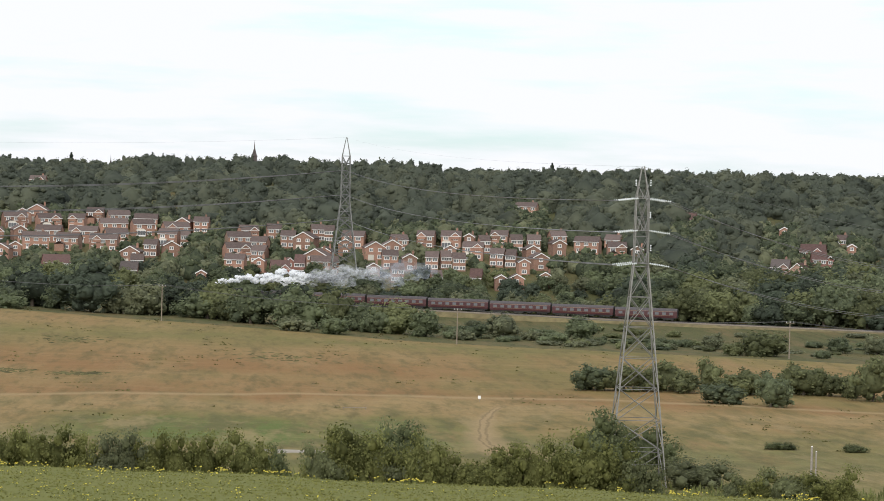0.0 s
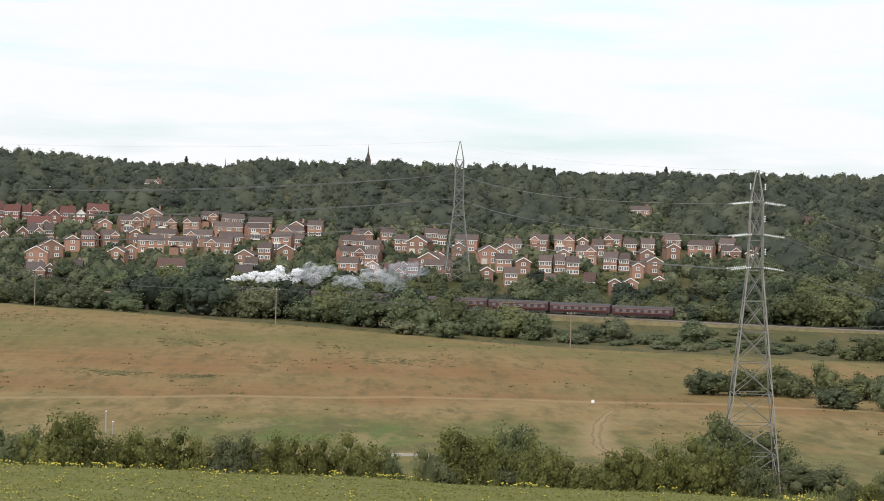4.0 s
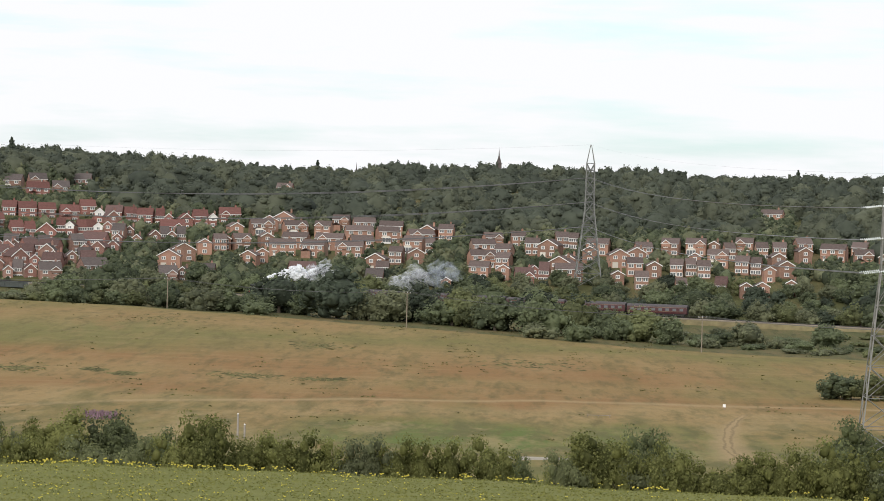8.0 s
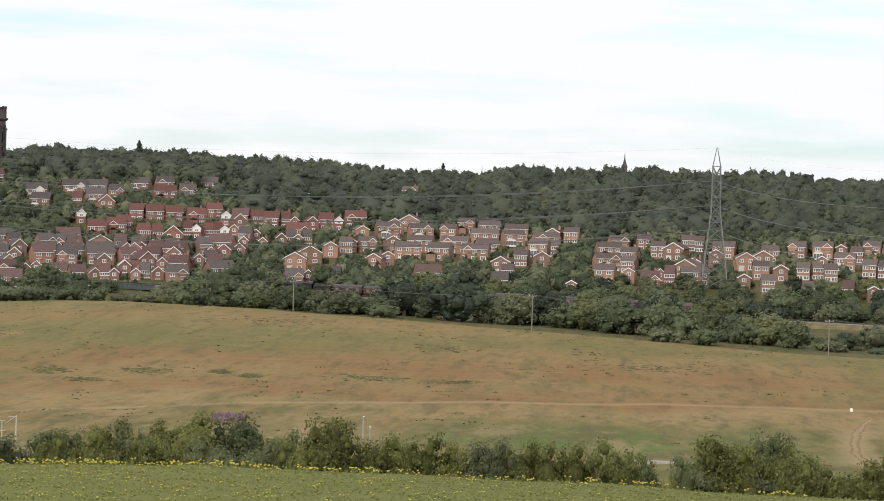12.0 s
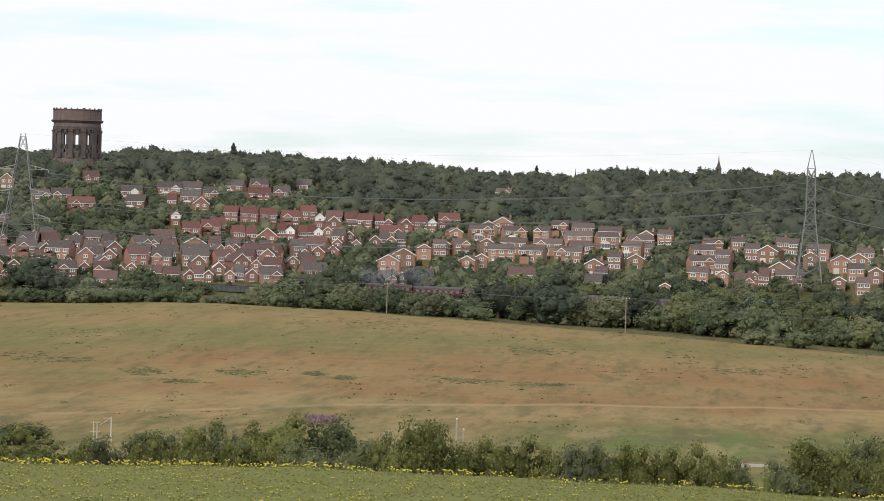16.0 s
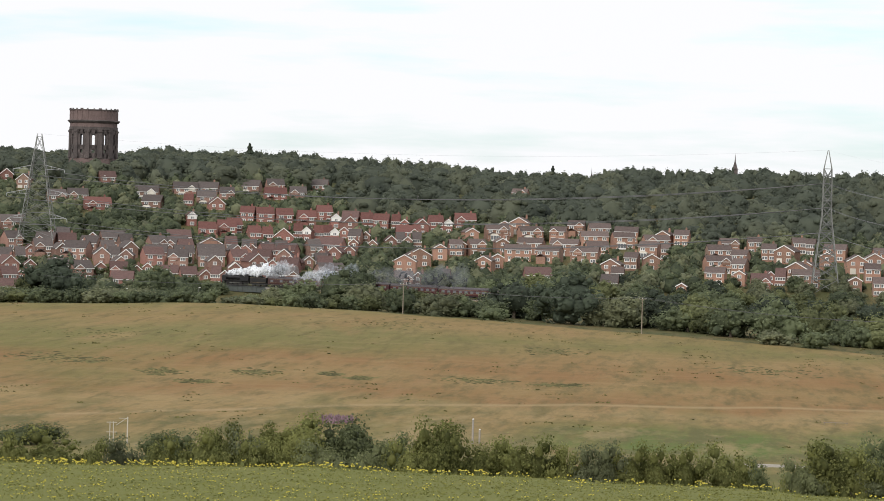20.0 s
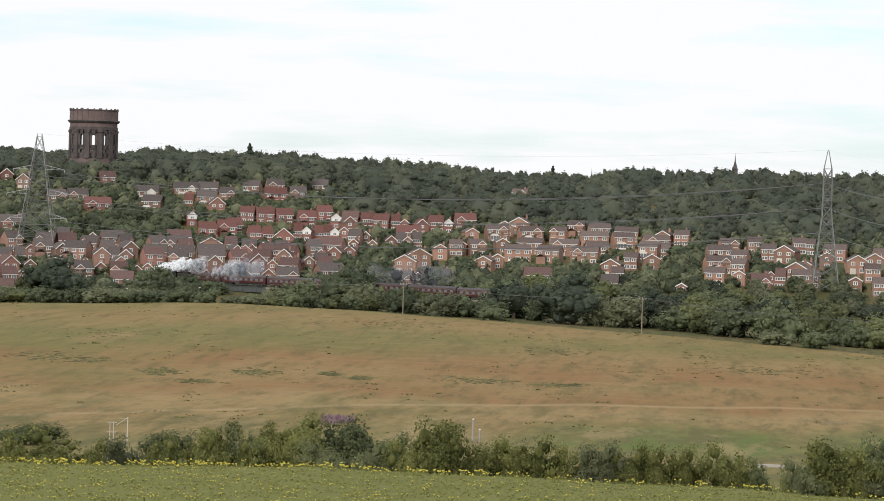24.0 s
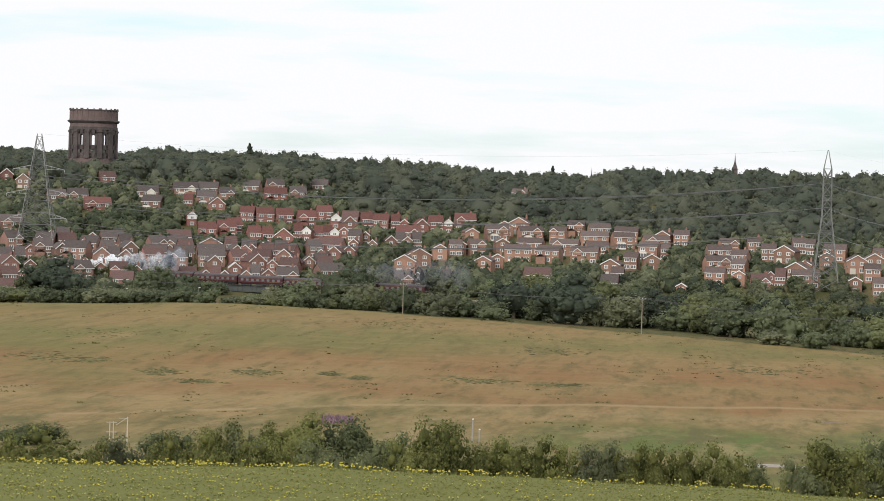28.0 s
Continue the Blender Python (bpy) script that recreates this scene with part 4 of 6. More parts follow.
estate([(8.96, 1279, 4.6, 0, 1), (9.3, 966, 4.7, 0, 1), (10.79, 1023, 6.3, 0, 3), (10.83, 1198, 3.8, 1, 0), (11.18, 1003, 5.9, 1, 4), (11.43, 1093, 9.6, 0, 1), (11.54, 1059, 5.4, 0, 1), (11.76, 1059, 3.4, 1, 1), (12, 1143, 4.1, 0, 0), (12.18, 1110, 3.4, 1, 0)])
estate([(-9.72, 1311, 8.7, 0, 3), (-9.25, 1323, 8, 0, 3), (-9.24, 1287, 9.8, 0, 2), (-8.78, 1297, 7.3, 0, 3), (-8.37, 1345, 9.5, 0, 3)])

BRICK_WORDS = ("orange-brown brick", "red brick", "deep red brick", "brown brick", "pale orange brick")
ROOF_WORDS = ("brown tiled", "red-brown tiled", "red tiled", "grey tiled", "dark brown tiled")


def window(parent, c, w, h):
    """A white casement window with its panes, front towards -y (or a side wall)."""
    x, y, z = c
    t = 0.2
    fr = boxes(((x, y, z + h / 2), (w + t, 0.12, t)), ((x, y, z - h / 2), (w + 0.25, 0.2, t)), ((x - w / 2, y, z), (t, 0.12, h)), ((x + w / 2, y, z), (t, 0.12, h)), ((x, y, z), (t, 0.1, h)))
    win = part("window", fr, WHITE, parent, "white framed casement window")
    for sx in (-w / 4, w / 4):
        part("pane", boxes(((x + sx, y + 0.01, z), (w / 2 - t, 0.03, h - t))), GLASS, win)


def make_house(kind, w, pal, seed):
    rng = random.Random(seed)
    side_on = kind == 0
    brick, roof = BRICK[pal], ROOF[pal]
    thing = new("house")
    wall_h, depth = 4.8, 7.6
    rise = (1.9 if pal in (0, 4) else 2.7) if side_on else w * (0.27 if pal == 0 else 0.4)
    if w < 4.8:
        depth = 4.0
    hw, hd = w / 2, depth / 2
    if side_on:
        bm = bmesh.new()
        a = [(-hd, -2.5), (hd, -2.5), (hd, wall_h), (0, wall_h + rise), (-hd, wall_h)]
        prism(bm, a, -hw, hw)
        bmesh.ops.rotate(bm, verts=bm.verts, cent=(0, 0, 0), matrix=Matrix.Rotation(radians(90), 3, "Z"))
        part("wall", bm, brick, thing)
        bm = bmesh.new()
        e = 0.35
        slope = rise / hd
        prism(bm, [(-hd - e, wall_h - e * slope), (0, wall_h + rise + 0.04), (hd + e, wall_h - e * slope), (hd + e, wall_h - e * slope + 0.2), (0, wall_h + rise + 0.26), (-hd - e, wall_h - e * slope + 0.2)], -hw - 0.2, hw + 0.2)
        bmesh.ops.rotate(bm, verts=bm.verts, cent=(0, 0, 0), matrix=Matrix.Rotation(radians(90), 3, "Z"))
        part("roof", bm, roof, thing)
        part("gutter", boxes(((0, -hd - e - 0.05, wall_h - e * slope + 0.1), (w + 0.4, 0.12, 0.16))), WHITE, thing, "gutter and fascia board")
        n = 3 if w > 8.5 else 2
        xs = [(-hw + w * (i + 0.5) / n) for i in range(n)]
        for x in xs:
            window(thing, (x, -hd - 0.03, 3.9), 1.7 if n == 2 else 1.5, 1.15)
        door_at = rng.randrange(n)
        for i, x in enumerate(xs):
            if i == door_at and w > 6:
                door = part("door", boxes(((x, -hd - 0.04, 1.05), (0.95, 0.1, 2.1)), ((x, -hd - 0.3, 2.3), (1.9, 0.7, 0.14))), WHITE, thing, "pale front door with a small canopy")
                part("door_pane", boxes(((x, -hd - 0.1, 1.55), (0.5, 0.03, 0.7))), GLASS, door)
            else:
                window(thing, (x, -hd - 0.03, 1.45), 1.9, 1.25)
    else:
        bm = bmesh.new()
        prism(bm, [(-hw, -2.5), (hw, -2.5), (hw, wall_h), (0, wall_h + rise), (-hw, wall_h)], -hd, hd)
        small_white = pal == 4 and w <= 4.8
        part("wall", bm, BRICK[2] if small_white else brick, thing)
        if small_white:
            bm = bmesh.new()
            prism(bm, [(-hw, wall_h - 1.5), (hw, wall_h - 1.5), (hw, wall_h), (0, wall_h + rise), (-hw, wall_h)], -hd - 0.06, -hd - 0.004)
            part("gable_boarding", bm, WHITE, thing, "white boarded gable")
        bm = bmesh.new()
        e = 0.35
        slope = rise / hw
        prism(bm, [(-hw - e, wall_h - e * slope), (0, wall_h + rise + 0.04), (hw + e, wall_h - e * slope), (hw + e, wall_h - e * slope + 0.2), (0, wall_h + rise + 0.26), (-hw - e, wall_h - e * slope + 0.2)], -hd - 0.3, hd + 0.3)
        part("roof", bm, roof, thing)
        for sx in (-1, 1):
            bm = bmesh.new()
            prism(bm, [(0, wall_h + rise - 0.14), (0, wall_h + rise + 0.22), (sx * (hw + e), wall_h - e * slope + 0.16), (sx * (hw + e), wall_h - e * slope - 0.2)], -hd - 0.38, -hd - 0.304)
            part("bargeboard", bm, WHITE, thing, "white painted bargeboard")
        xs = (-w * 0.22, w * 0.22) if w > 6 else (0,)
        for x in xs:
            window(thing, (x, -hd - (0.1 if small_white else 0.03), 3.85), 1.3, 1.1)
        for x in xs[1:] or xs:
            window(thing, (x, -hd - 0.03, 1.4), 1.6, 1.25)
        if w > 6:
            part("garage_door", boxes(((-w * 0.22, -hd - 0.04, 1.05), (2.1, 0.1, 2.1))), CREAM, thing, "pale up-and-over garage door")
    if rng.random() < 0.55:
        bm = boxes(((hw * 0.55, 0.3, wall_h + rise + 0.2), (0.75, 0.6, 1.5)), ((hw * 0.55, 0.3, wall_h + rise + 0.98), (0.85, 0.7, 0.1)))
        rod(bm, (hw * 0.55, 0.3, wall_h + rise + 1.0), (hw * 0.55, 0.3, wall_h + rise + 1.35), 0.14, 0.12, 8)
        part("chimney", bm, brick, thing)
    if rng.random() < 0.45 and side_on and w > 6.5:
        x = -hw * 0.5
        bm = bmesh.new()
        prism(bm, [(x - 1.8, -0.5), (x + 1.8, -0.5), (x + 1.8, 2.5), (x - 1.8, 2.5)], -hd - 1.9, -hd)
        porch = part("porch", bm, brick, thing, "single-storey front extension")
        bm = bmesh.new()
        prism(bm, [(x - 2.05, 2.45), (x, 3.5), (x + 2.05, 2.45), (x + 2.05, 2.6), (x, 3.68), (x - 2.05, 2.6)], -hd - 2.1, -hd - 0.01)
        part("porch_roof", bm, roof, porch)
    if side_on and w > 6 and rng.random() < 0.5:
        # a small gable that breaks through the eaves
        x, g = rng.choice((-1, 1)) * hw * 0.45, 1.6
        bm = bmesh.new()
        prism(bm, [(x - g, wall_h - 1.2), (x + g, wall_h - 1.2), (x + g, wall_h + 0.1), (x, wall_h + 1.35), (x - g, wall_h + 0.1)], -hd - 0.45, -hd + 1.2)
        gable = part("front_gable", bm, brick if pal != 3 or rng.random() < 0.5 else CREAM, thing, "small front gable")
        bm = bmesh.new()
        prism(bm, [(x - g - 0.25, wall_h - 0.08), (x, wall_h + 1.36), (x + g + 0.25, wall_h - 0.08), (x + g + 0.25, wall_h + 0.08), (x, wall_h + 1.54), (x - g - 0.25, wall_h + 0.08)], -hd - 0.6, -hd + 2.0)
        part("gable_roof", bm, roof, gable)
        for sx in (-1, 1):
            bm = bmesh.new()
            prism(bm, [(x, wall_h + 1.22), (x, wall_h + 1.5), (x + sx * (g + 0.25), wall_h + 0.06), (x + sx * (g + 0.25), wall_h - 0.22)], -hd - 0.68, -hd - 0.604)
            part("bargeboard", bm, WHITE, gable, "white painted bargeboard")
    if rng.random() < 0.22 and w > 6.5:
        # white conservatory against the front wall
        x = -hw * 0.4
        cons = part("conservatory", boxes(((x, -hd - 1.3, 0.3), (3.4, 2.6, 0.6)), ((x, -hd - 1.3, 2.35), (3.5, 2.7, 0.14)), *[((x + sx, -hd - 2.55, 1.45), (0.1, 0.1, 1.7)) for sx in (-1.65, -0.55, 0.55, 1.65)]), WHITE, thing, "white framed conservatory")
        for sx in (-1.1, 0, 1.1):
            part("pane", boxes(((x + sx, -hd - 2.55, 1.45), (1.0, 0.03, 1.7))), GLASS, cons)
        bm = bmesh.new()
        prism(bm, [(x - 1.8, 2.42), (x + 1.8, 2.42), (x + 1.0, 3.1), (x - 1.0, 3.1)], -hd - 2.4, -hd)
        part("conservatory_roof", bm, CREAM, cons)
    return thing


HOUSE_PROTO = {}
HOUSE_AT = []
rnd = random.Random(3)
for b, d, w, kind, pal, *lift in HOUSES:
    wide = round(w * 2) / 2
    key = (kind, wide, pal, rnd.randrange(2))
    turn = rnd.choice((-1, 1)) * rnd.uniform(3, 14) if kind == 0 else rnd.uniform(-18, 18)
    m = facing(b, d + 3.8, 0, turn)
    m.translation.z = ground_at(b, d) + sum(lift) - (0.0 if pal in (0, 4) else 1.3) - (0.7 if d > 1225 else 0.0)
    if key in HOUSE_PROTO:
        ob = copy_thing(HOUSE_PROTO[key], m)
    else:
        ob = HOUSE_PROTO[key] = make_house(kind, wide, pal, len(HOUSE_PROTO))
        ob.matrix_basis = m
    look_words = "two-storey %s house with %s %s" % (BRICK_WORDS[pal], ROOF_WORDS[pal], "roof" if kind == 0 else "white-edged gable")
    tagged(ob, look_words, "house", "houses of the hillside estate")
    HOUSE_AT.append((b, d + 3.8, w))


# more roofs of the western streets, wherever a plot is free
rnd = random.Random(14)
for i in range(5000):
    if len(HOUSE_AT) > len(HOUSES) + 34:
        break
    nb = rnd.uniform(-14.8, -8.0)
    nd = rnd.uniform(1040, 1118)
    if abs(nd - float(np.interp(nb, TRACK_B, TRACK_D))) < 18 or any(abs(hb - nb) * nd * 0.01745 < w2 * 0.5 + 4.2 and abs(hd - nd) < 12 for hb, hd, w2 in HOUSE_AT):
        continue
    key = rnd.choice([k for k in HOUSE_PROTO if k[2] in (3, 3, 1) and 4.8 < k[1] < 10.5])
    tagged(copy_thing(HOUSE_PROTO[key], facing(nb, nd, -1.0, rnd.uniform(-26, 26))), "two-storey %s house with %s roof" % (BRICK_WORDS[key[2]], ROOF_WORDS[key[2]]), "house", "houses of the hillside estate")
    HOUSE_AT.append((nb, nd, key[1]))


def nb_gap(b, d):
    return d - float(np.interp(b, TRACK_B, TRACK_D))


# ---- woods and gardens ----
def forest(name, places, leaves, size, material, label, lumps=19, domes=2):
    """Many trees joined into one sheet of canopy."""
    rng = np.random.default_rng(7)
    kinds = [crown_arrays(rng, lumps, leaves, size * rng.uniform(0.8, 1.2), -0.12, domes, True, 0.9, 1.0, 0.85, 1.15) for _ in range(11)]
    vs, ts, qs, off = [], [], [], 0
    for i, (p, h, w) in enumerate(places):
        v, t, q = kinds[rng.integers(11)]
        a = rng.uniform(0, 6.283)
        c, s = math.cos(a), math.sin(a)
        sx, sy = w * rng.uniform(0.9, 1.1), w * rng.uniform(0.9, 1.1)
        x, y = v[:, 0] * sx, v[:, 1] * sy
        vs.append(np.stack([c * x - s * y + p.x, s * x + c * y + p.y, v[:, 2] * h + p.z], 1))
        ts.append(t + off)
        qs.append(q + off)
        off += len(v)
    me = quick_mesh(name, np.concatenate(vs), np.concatenate(ts), np.concatenate(qs))
    return tagged(mesh_part(name, me, material), label, "trees", kind="stuff")


def wood_edge(b):
    near = [d for hb, d, w in HOUSE_AT if abs(hb - b) < 0.4 and d < 1345]
    base = 1005 if b > 6 else 1120
    return max(near + [base - 12]) + 14


# the line of the treetops against the sky: bearing, and height over distance
SKYLINE_B = [-14.58, -14.13, -13.79, -12.78, -12.21, -11.88, -11.59, -11.31, -10.97, -10.62, -10.28, -9.83, -9.48, -9.26, -8.91, -8.46, -8.0, -7.42, -6.97, -6.51, -5.93, -5.36, -4.78, -4.55, -3.98, -3.58, -3.29, -2.72, -2.44, -2.04, -1.7, -1.3, -0.79, -0.22, 0.12, 0.57, 0.91, 1.36, 1.7, 2.16, 2.62, 2.96, 3.31, 4.0, 4.69, 5.37, 6.17, 6.97, 7.66, 8.34, 9.25, 10.27, 11.28, 12.18]
SKYLINE = [0.016, 0.0155, 0.015, 0.0162, 0.0152, 0.0174, 0.0167, 0.0181, 0.0165, 0.0164, 0.0166, 0.0168, 0.0162, 0.0173, 0.0165, 0.0159, 0.0149, 0.0158, 0.0152, 0.0148, 0.0141, 0.0137, 0.0128, 0.0117, 0.012, 0.0124, 0.0115, 0.0114, 0.0135, 0.0145, 0.0144, 0.0138, 0.0138, 0.0143, 0.0142, 0.0156, 0.0138, 0.0152, 0.0139, 0.0142, 0.015, 0.0146, 0.0145, 0.0129, 0.0124, 0.0127, 0.0139, 0.013, 0.0141, 0.0136, 0.0137, 0.0141, 0.0136, 0.0136]
rnd = random.Random(21)
wood_places, garden_places, light_places = [], [], []
b = -16.5
while b < 14.5:
    d = wood_edge(b)
    while d < 1690:
        bb, dd = b + rnd.uniform(-0.3, 0.3), d + rnd.uniform(-5, 5)
        big = 0.75 + 0.5 * noise.noise((bb * 0.8, dd * 0.012, 2)) + rnd.uniform(-0.22, 0.3)
        step = 8.5
        if not any(abs(hb - bb) * dd * 0.01745 < w * 0.6 + 3 and -6 < hd - dd < 38 for hb, hd, w in HOUSE_AT):
            p = spot(bb, dd, -1)
            h = 12.5 * big
            if dd > 1250:
                roof_line = (float(np.interp(bb, SKYLINE_B, SKYLINE)) - 0.0012 * max(0, 1600 - dd) / 100) * dd - p.z
                h = min(roof_line, h) if dd < 1600 else roof_line * rnd.uniform(0.92, 1.13)
            if h > 3:
                wood_places.append((p, h, max(8.0, 14.5 * big) * rnd.uniform(0.7, 1.4)))
            step = 11.5 + 9.5 * big
        d += step * (1 if d < 1540 else 0.75)
    b += 0.5
pale = [noise.noise((p.x * 0.02, p.y * 0.02, 7)) + rnd.uniform(-0.5, 0.5) > 0.12 for p, h, w in wood_places]
forest("wood", [q for q, k in zip(wood_places, pale) if not k], 130, 0.040, WOOD_LEAF[0], "dense dark green broadleaf wood covering the hill")
forest("pale_wood", [q for q, k in zip(wood_places, pale) if k], 130, 0.040, WOOD_LEAF[1], "lighter green broadleaf trees scattered through the hillside wood")
HB, HD, HW = (np.array(c) for c in zip(*HOUSE_AT))
for i in range(8000):
    b, d = rnd.uniform(-15.8, 13), rnd.uniform(985, 1345)
    if d > wood_edge(b) + 6 or abs(nb_gap(b, d)) < 11 or (nb_gap(b, d) < 0 and b > -10.7):
        continue
    lateral = np.abs(HB - b) * d * 0.01745 - HW / 2
    gap = HD - d
    if np.any((lateral < 1.6) & (gap > -9.5) & (gap < 2)):
        continue
    ahead = gap[(lateral < 2.0) & (gap > 0)]
    clear = float(ahead.min()) if len(ahead) else 80.0
    h = min(8.5, (1.2 + 0.17 * clear) if b < -6.4 and d < 1160 else (0.8 + 0.11 * clear)) * rnd.uniform(0.55, 1.1)
    if rnd.random() < 0.07:
        h = min(8.5, h + 3.0)
    if clear < 14 and rnd.random() < 0.45:
        continue
    (light_places if rnd.random() < 0.3 else garden_places).append((spot(b, d, -0.4), h, h * rnd.uniform(0.9, 1.4)))
forest("garden_greenery", garden_places, 26, 0.06, LEAF[0], "garden hedges, shrubs and small trees between the houses", 6, 1)
forest("light_garden_greenery", light_places, 26, 0.06, LEAF[2], "pale green garden shrubs and young trees between the houses", 6, 1)


# ---- pylons ----
def steel(bm, a, b, r):
    rod(bm, a, b, r, r, 4)


def make_pylon(height, base, waist, waist_z, arms, reach, material, panels, mast=3.5, turn_arms=False, gauge=0.09):
    """A lattice tower with square plan. arms: heights; reach: half length of the arms, along y or x."""
    thing = new("pylon")
    top_w = waist * 0.85
    cage_top = height - mast

    def half(z):
        if z < waist_z:
            return (base + (waist - base) * z / waist_z) / 2
        return (waist + (top_w - waist) * (z - waist_z) / (cage_top - waist_z)) / 2

    corners = ((-1, -1), (1, -1), (1, 1), (-1, 1))
    for cx, cy in corners:
        bm = bmesh.new()
        for z0, z1 in ((-1.5, waist_z), (waist_z, cage_top)):
            h0, h1 = half(max(z0, 0)), half(z1)
            if z0 < 0:
                h0 += (half(0) - half(waist_z)) / waist_z * 1.5
            steel(bm, (cx * h0, cy * h0, z0), (cx * h1, cy * h1, z1), gauge * 1.35)
        steel(bm, (cx * half(cage_top), cy * half(cage_top), cage_top), (cx * (0.12 if mast > 2 else 0.8), cy * (0.12 if mast > 2 else 0.8), height), gauge)
        part("leg", bm, material, thing)
    zs = [0.0]
    for i in range(panels):
        zs.append(zs[-1] + (cage_top - zs[-1]) * max(0.12, 1.35 / (panels - i + 0.35) * 0.75) if i < panels - 1 else cage_top)
    for z0, z1 in zip(zs, zs[1:]):
        a, c, mid = half(z0), half(z1), (z0 + z1) / 2
        bars = []
        for i in range(4):
            (x0, y0), (x1, y1) = corners[i], corners[(i + 1) % 4]
            bars += [((x0 * a, y0 * a, z0), (x1 * c, y1 * c, z1), 0.7), ((x1 * a, y1 * a, z0), (x0 * c, y0 * c, z1), 0.7), ((x0 * c, y0 * c, z1), (x1 * c, y1 * c, z1), 0.6)]
            if z1 - z0 > 4:
                h, q = half(mid), half(z0 + (z1 - z0) * 0.25)
                low_z = z0 + (z1 - z0) * 0.25
                bars += [((x0 * h, y0 * h, mid), ((x0 + x1) / 2 * (a + c) / 2, (y0 + y1) / 2 * (a + c) / 2, mid), 0.45),
                         ((x0 * q, y0 * q, low_z), ((x0 * 0.75 + x1 * 0.25) * q, (y0 * 0.75 + y1 * 0.25) * q, low_z), 0.45)]
        for p, q, k in bars:
            bm = bmesh.new()
            steel(bm, p, q, gauge * k)
            part("brace", bm, material, thing)
    for z, r in zip(arms, reach):
        for s in (-1, 1):
            bm = bmesh.new()
            h = half(z)
            for k in (-1, 1):
                lo, hi = (k * h, s * h, z), (k * h * 0.9, s * h * 0.9, z + 1.7)
                tip = (0, s * r, z)
                if turn_arms:
                    lo, hi, tip = (lo[1], lo[0], lo[2]), (hi[1], hi[0], hi[2]), (tip[1], tip[0], tip[2])
                steel(bm, lo, tip, gauge * 0.7)
                steel(bm, hi, tip, gauge * 0.6)
                for f in (0.35, 0.65):
                    steel(bm, Vector(lo).lerp(Vector(tip), f), Vector(hi).lerp(Vector(tip), f), gauge * 0.4)
            part("arm", bm, ARM_STEEL if turn_arms else material, thing)
    return thing


def insulator(parent, a, b, discs=12, r=0.14):
    """A string of glass discs from a to b."""
    bm = bmesh.new()
    a, b = Vector(a), Vector(b)
    rod(bm, a, b, 0.03, 0.03, 5)
    for i in range(discs):
        p = a.lerp(b, (i + 0.5) / discs)
        d = (b - a).normalized() * 0.035
        rod(bm, p - d, p + d, r, r * 0.7, 8)
    part("insulator_string", bm, GLASS_INS, parent, "pale glass insulator string")


P1, P2, P3 = (7.99, 346), (1.93, 985), (-14.0, 1115)
LEVELS1 = (35.0, 31.1, 27.1)
pylon_near = make_pylon(38.9, 7.0, 1.75, 27.0, LEVELS1, (3.1, 3.4, 3.2), STEEL, 9, 3.7, gauge=0.075)
pylon_near.matrix_basis = facing(*P1, 0, 6)
tagged(pylon_near, "tall grey lattice steel electricity pylon standing behind the hedge", "pylon", "electricity pylons")
for z in LEVELS1:
    for sy in (-1, 1):
        for s in (-1, 1):
            insulator(pylon_near, (s * 0.75, sy * 2.9, z), (s * 3.2, sy * 3.0, z - 0.32), 11, 0.15)
for z, x in ((36.9, 0.9), (33.0, 0.95), (29.0, 1.1), (36.9, -0.9)):
    insulator(pylon_near, (x, -0.9, z - 0.4), (x, -0.9, z + 0.4), 4, 0.12)
part("warning_plate", boxes(((-1.2, -3.3, 3.0), (0.5, 0.04, 0.4))), WHITE, pylon_near, "small pale warning plate")
LEVELS2 = (41.0, 32.5, 24.0)
pylon_mid = make_pylon(50.0, 9.6, 3.2, 27.5, LEVELS2, (4.5, 6.0, 4.8), PALE_STEEL, 10, 6.5, gauge=0.15)
pylon_mid.matrix_basis = facing(*P2, -0.8, 4)
tagged(pylon_mid, "slender grey lattice steel pylon among brick houses", "pylon", "electricity pylons")
LEVELS3 = (31.7, 22.2, 12.7)
pylon_far = make_pylon(45.7, 15.0, 2.4, 43.0, LEVELS3, (10.1, 12.4, 11.2), PALE_STEEL, 9, 1.2, turn_arms=True, gauge=0.115)
pylon_far.matrix_basis = facing(*P3, -0.5, -8)
tagged(pylon_far, "broad-armed grey lattice steel pylon above the houses", "pylon", "electricity pylons")
for z, r in zip(LEVELS3, (10.1, 12.4, 11.2)):
    for s in (-1, 1):
        insulator(pylon_far, (s * r, 0, z), (s * r, 0.2, z - 1.3), 8, 0.12)


def cable(name, a, b, sag, r, label, group="power lines"):
    a, b = Vector(a), Vector(b)
    pts = [a.lerp(b, i / 18) - Vector((0, 0, sag * 4 * (i / 18) * (1 - i / 18))) for i in range(19)]
    side = (b - a).cross(Vector((0, 0, 1))).normalized() * r
    rise = Vector((0, 0, r))
    verts = [p + o for p in pts for o in (side, rise, -side, -rise)]
    quads = [(4 * i + j, 4 * i + (j + 1) % 4, 4 * i + 4 + (j + 1) % 4, 4 * i + 4 + j) for i in range(18) for j in range(4)]
    tagged(mesh_part(name, quick_mesh(name, verts, np.array(quads)), WIRE), label, "cable", group)


def local(ob, p):
    return ob.matrix_basis @ Vector(p)


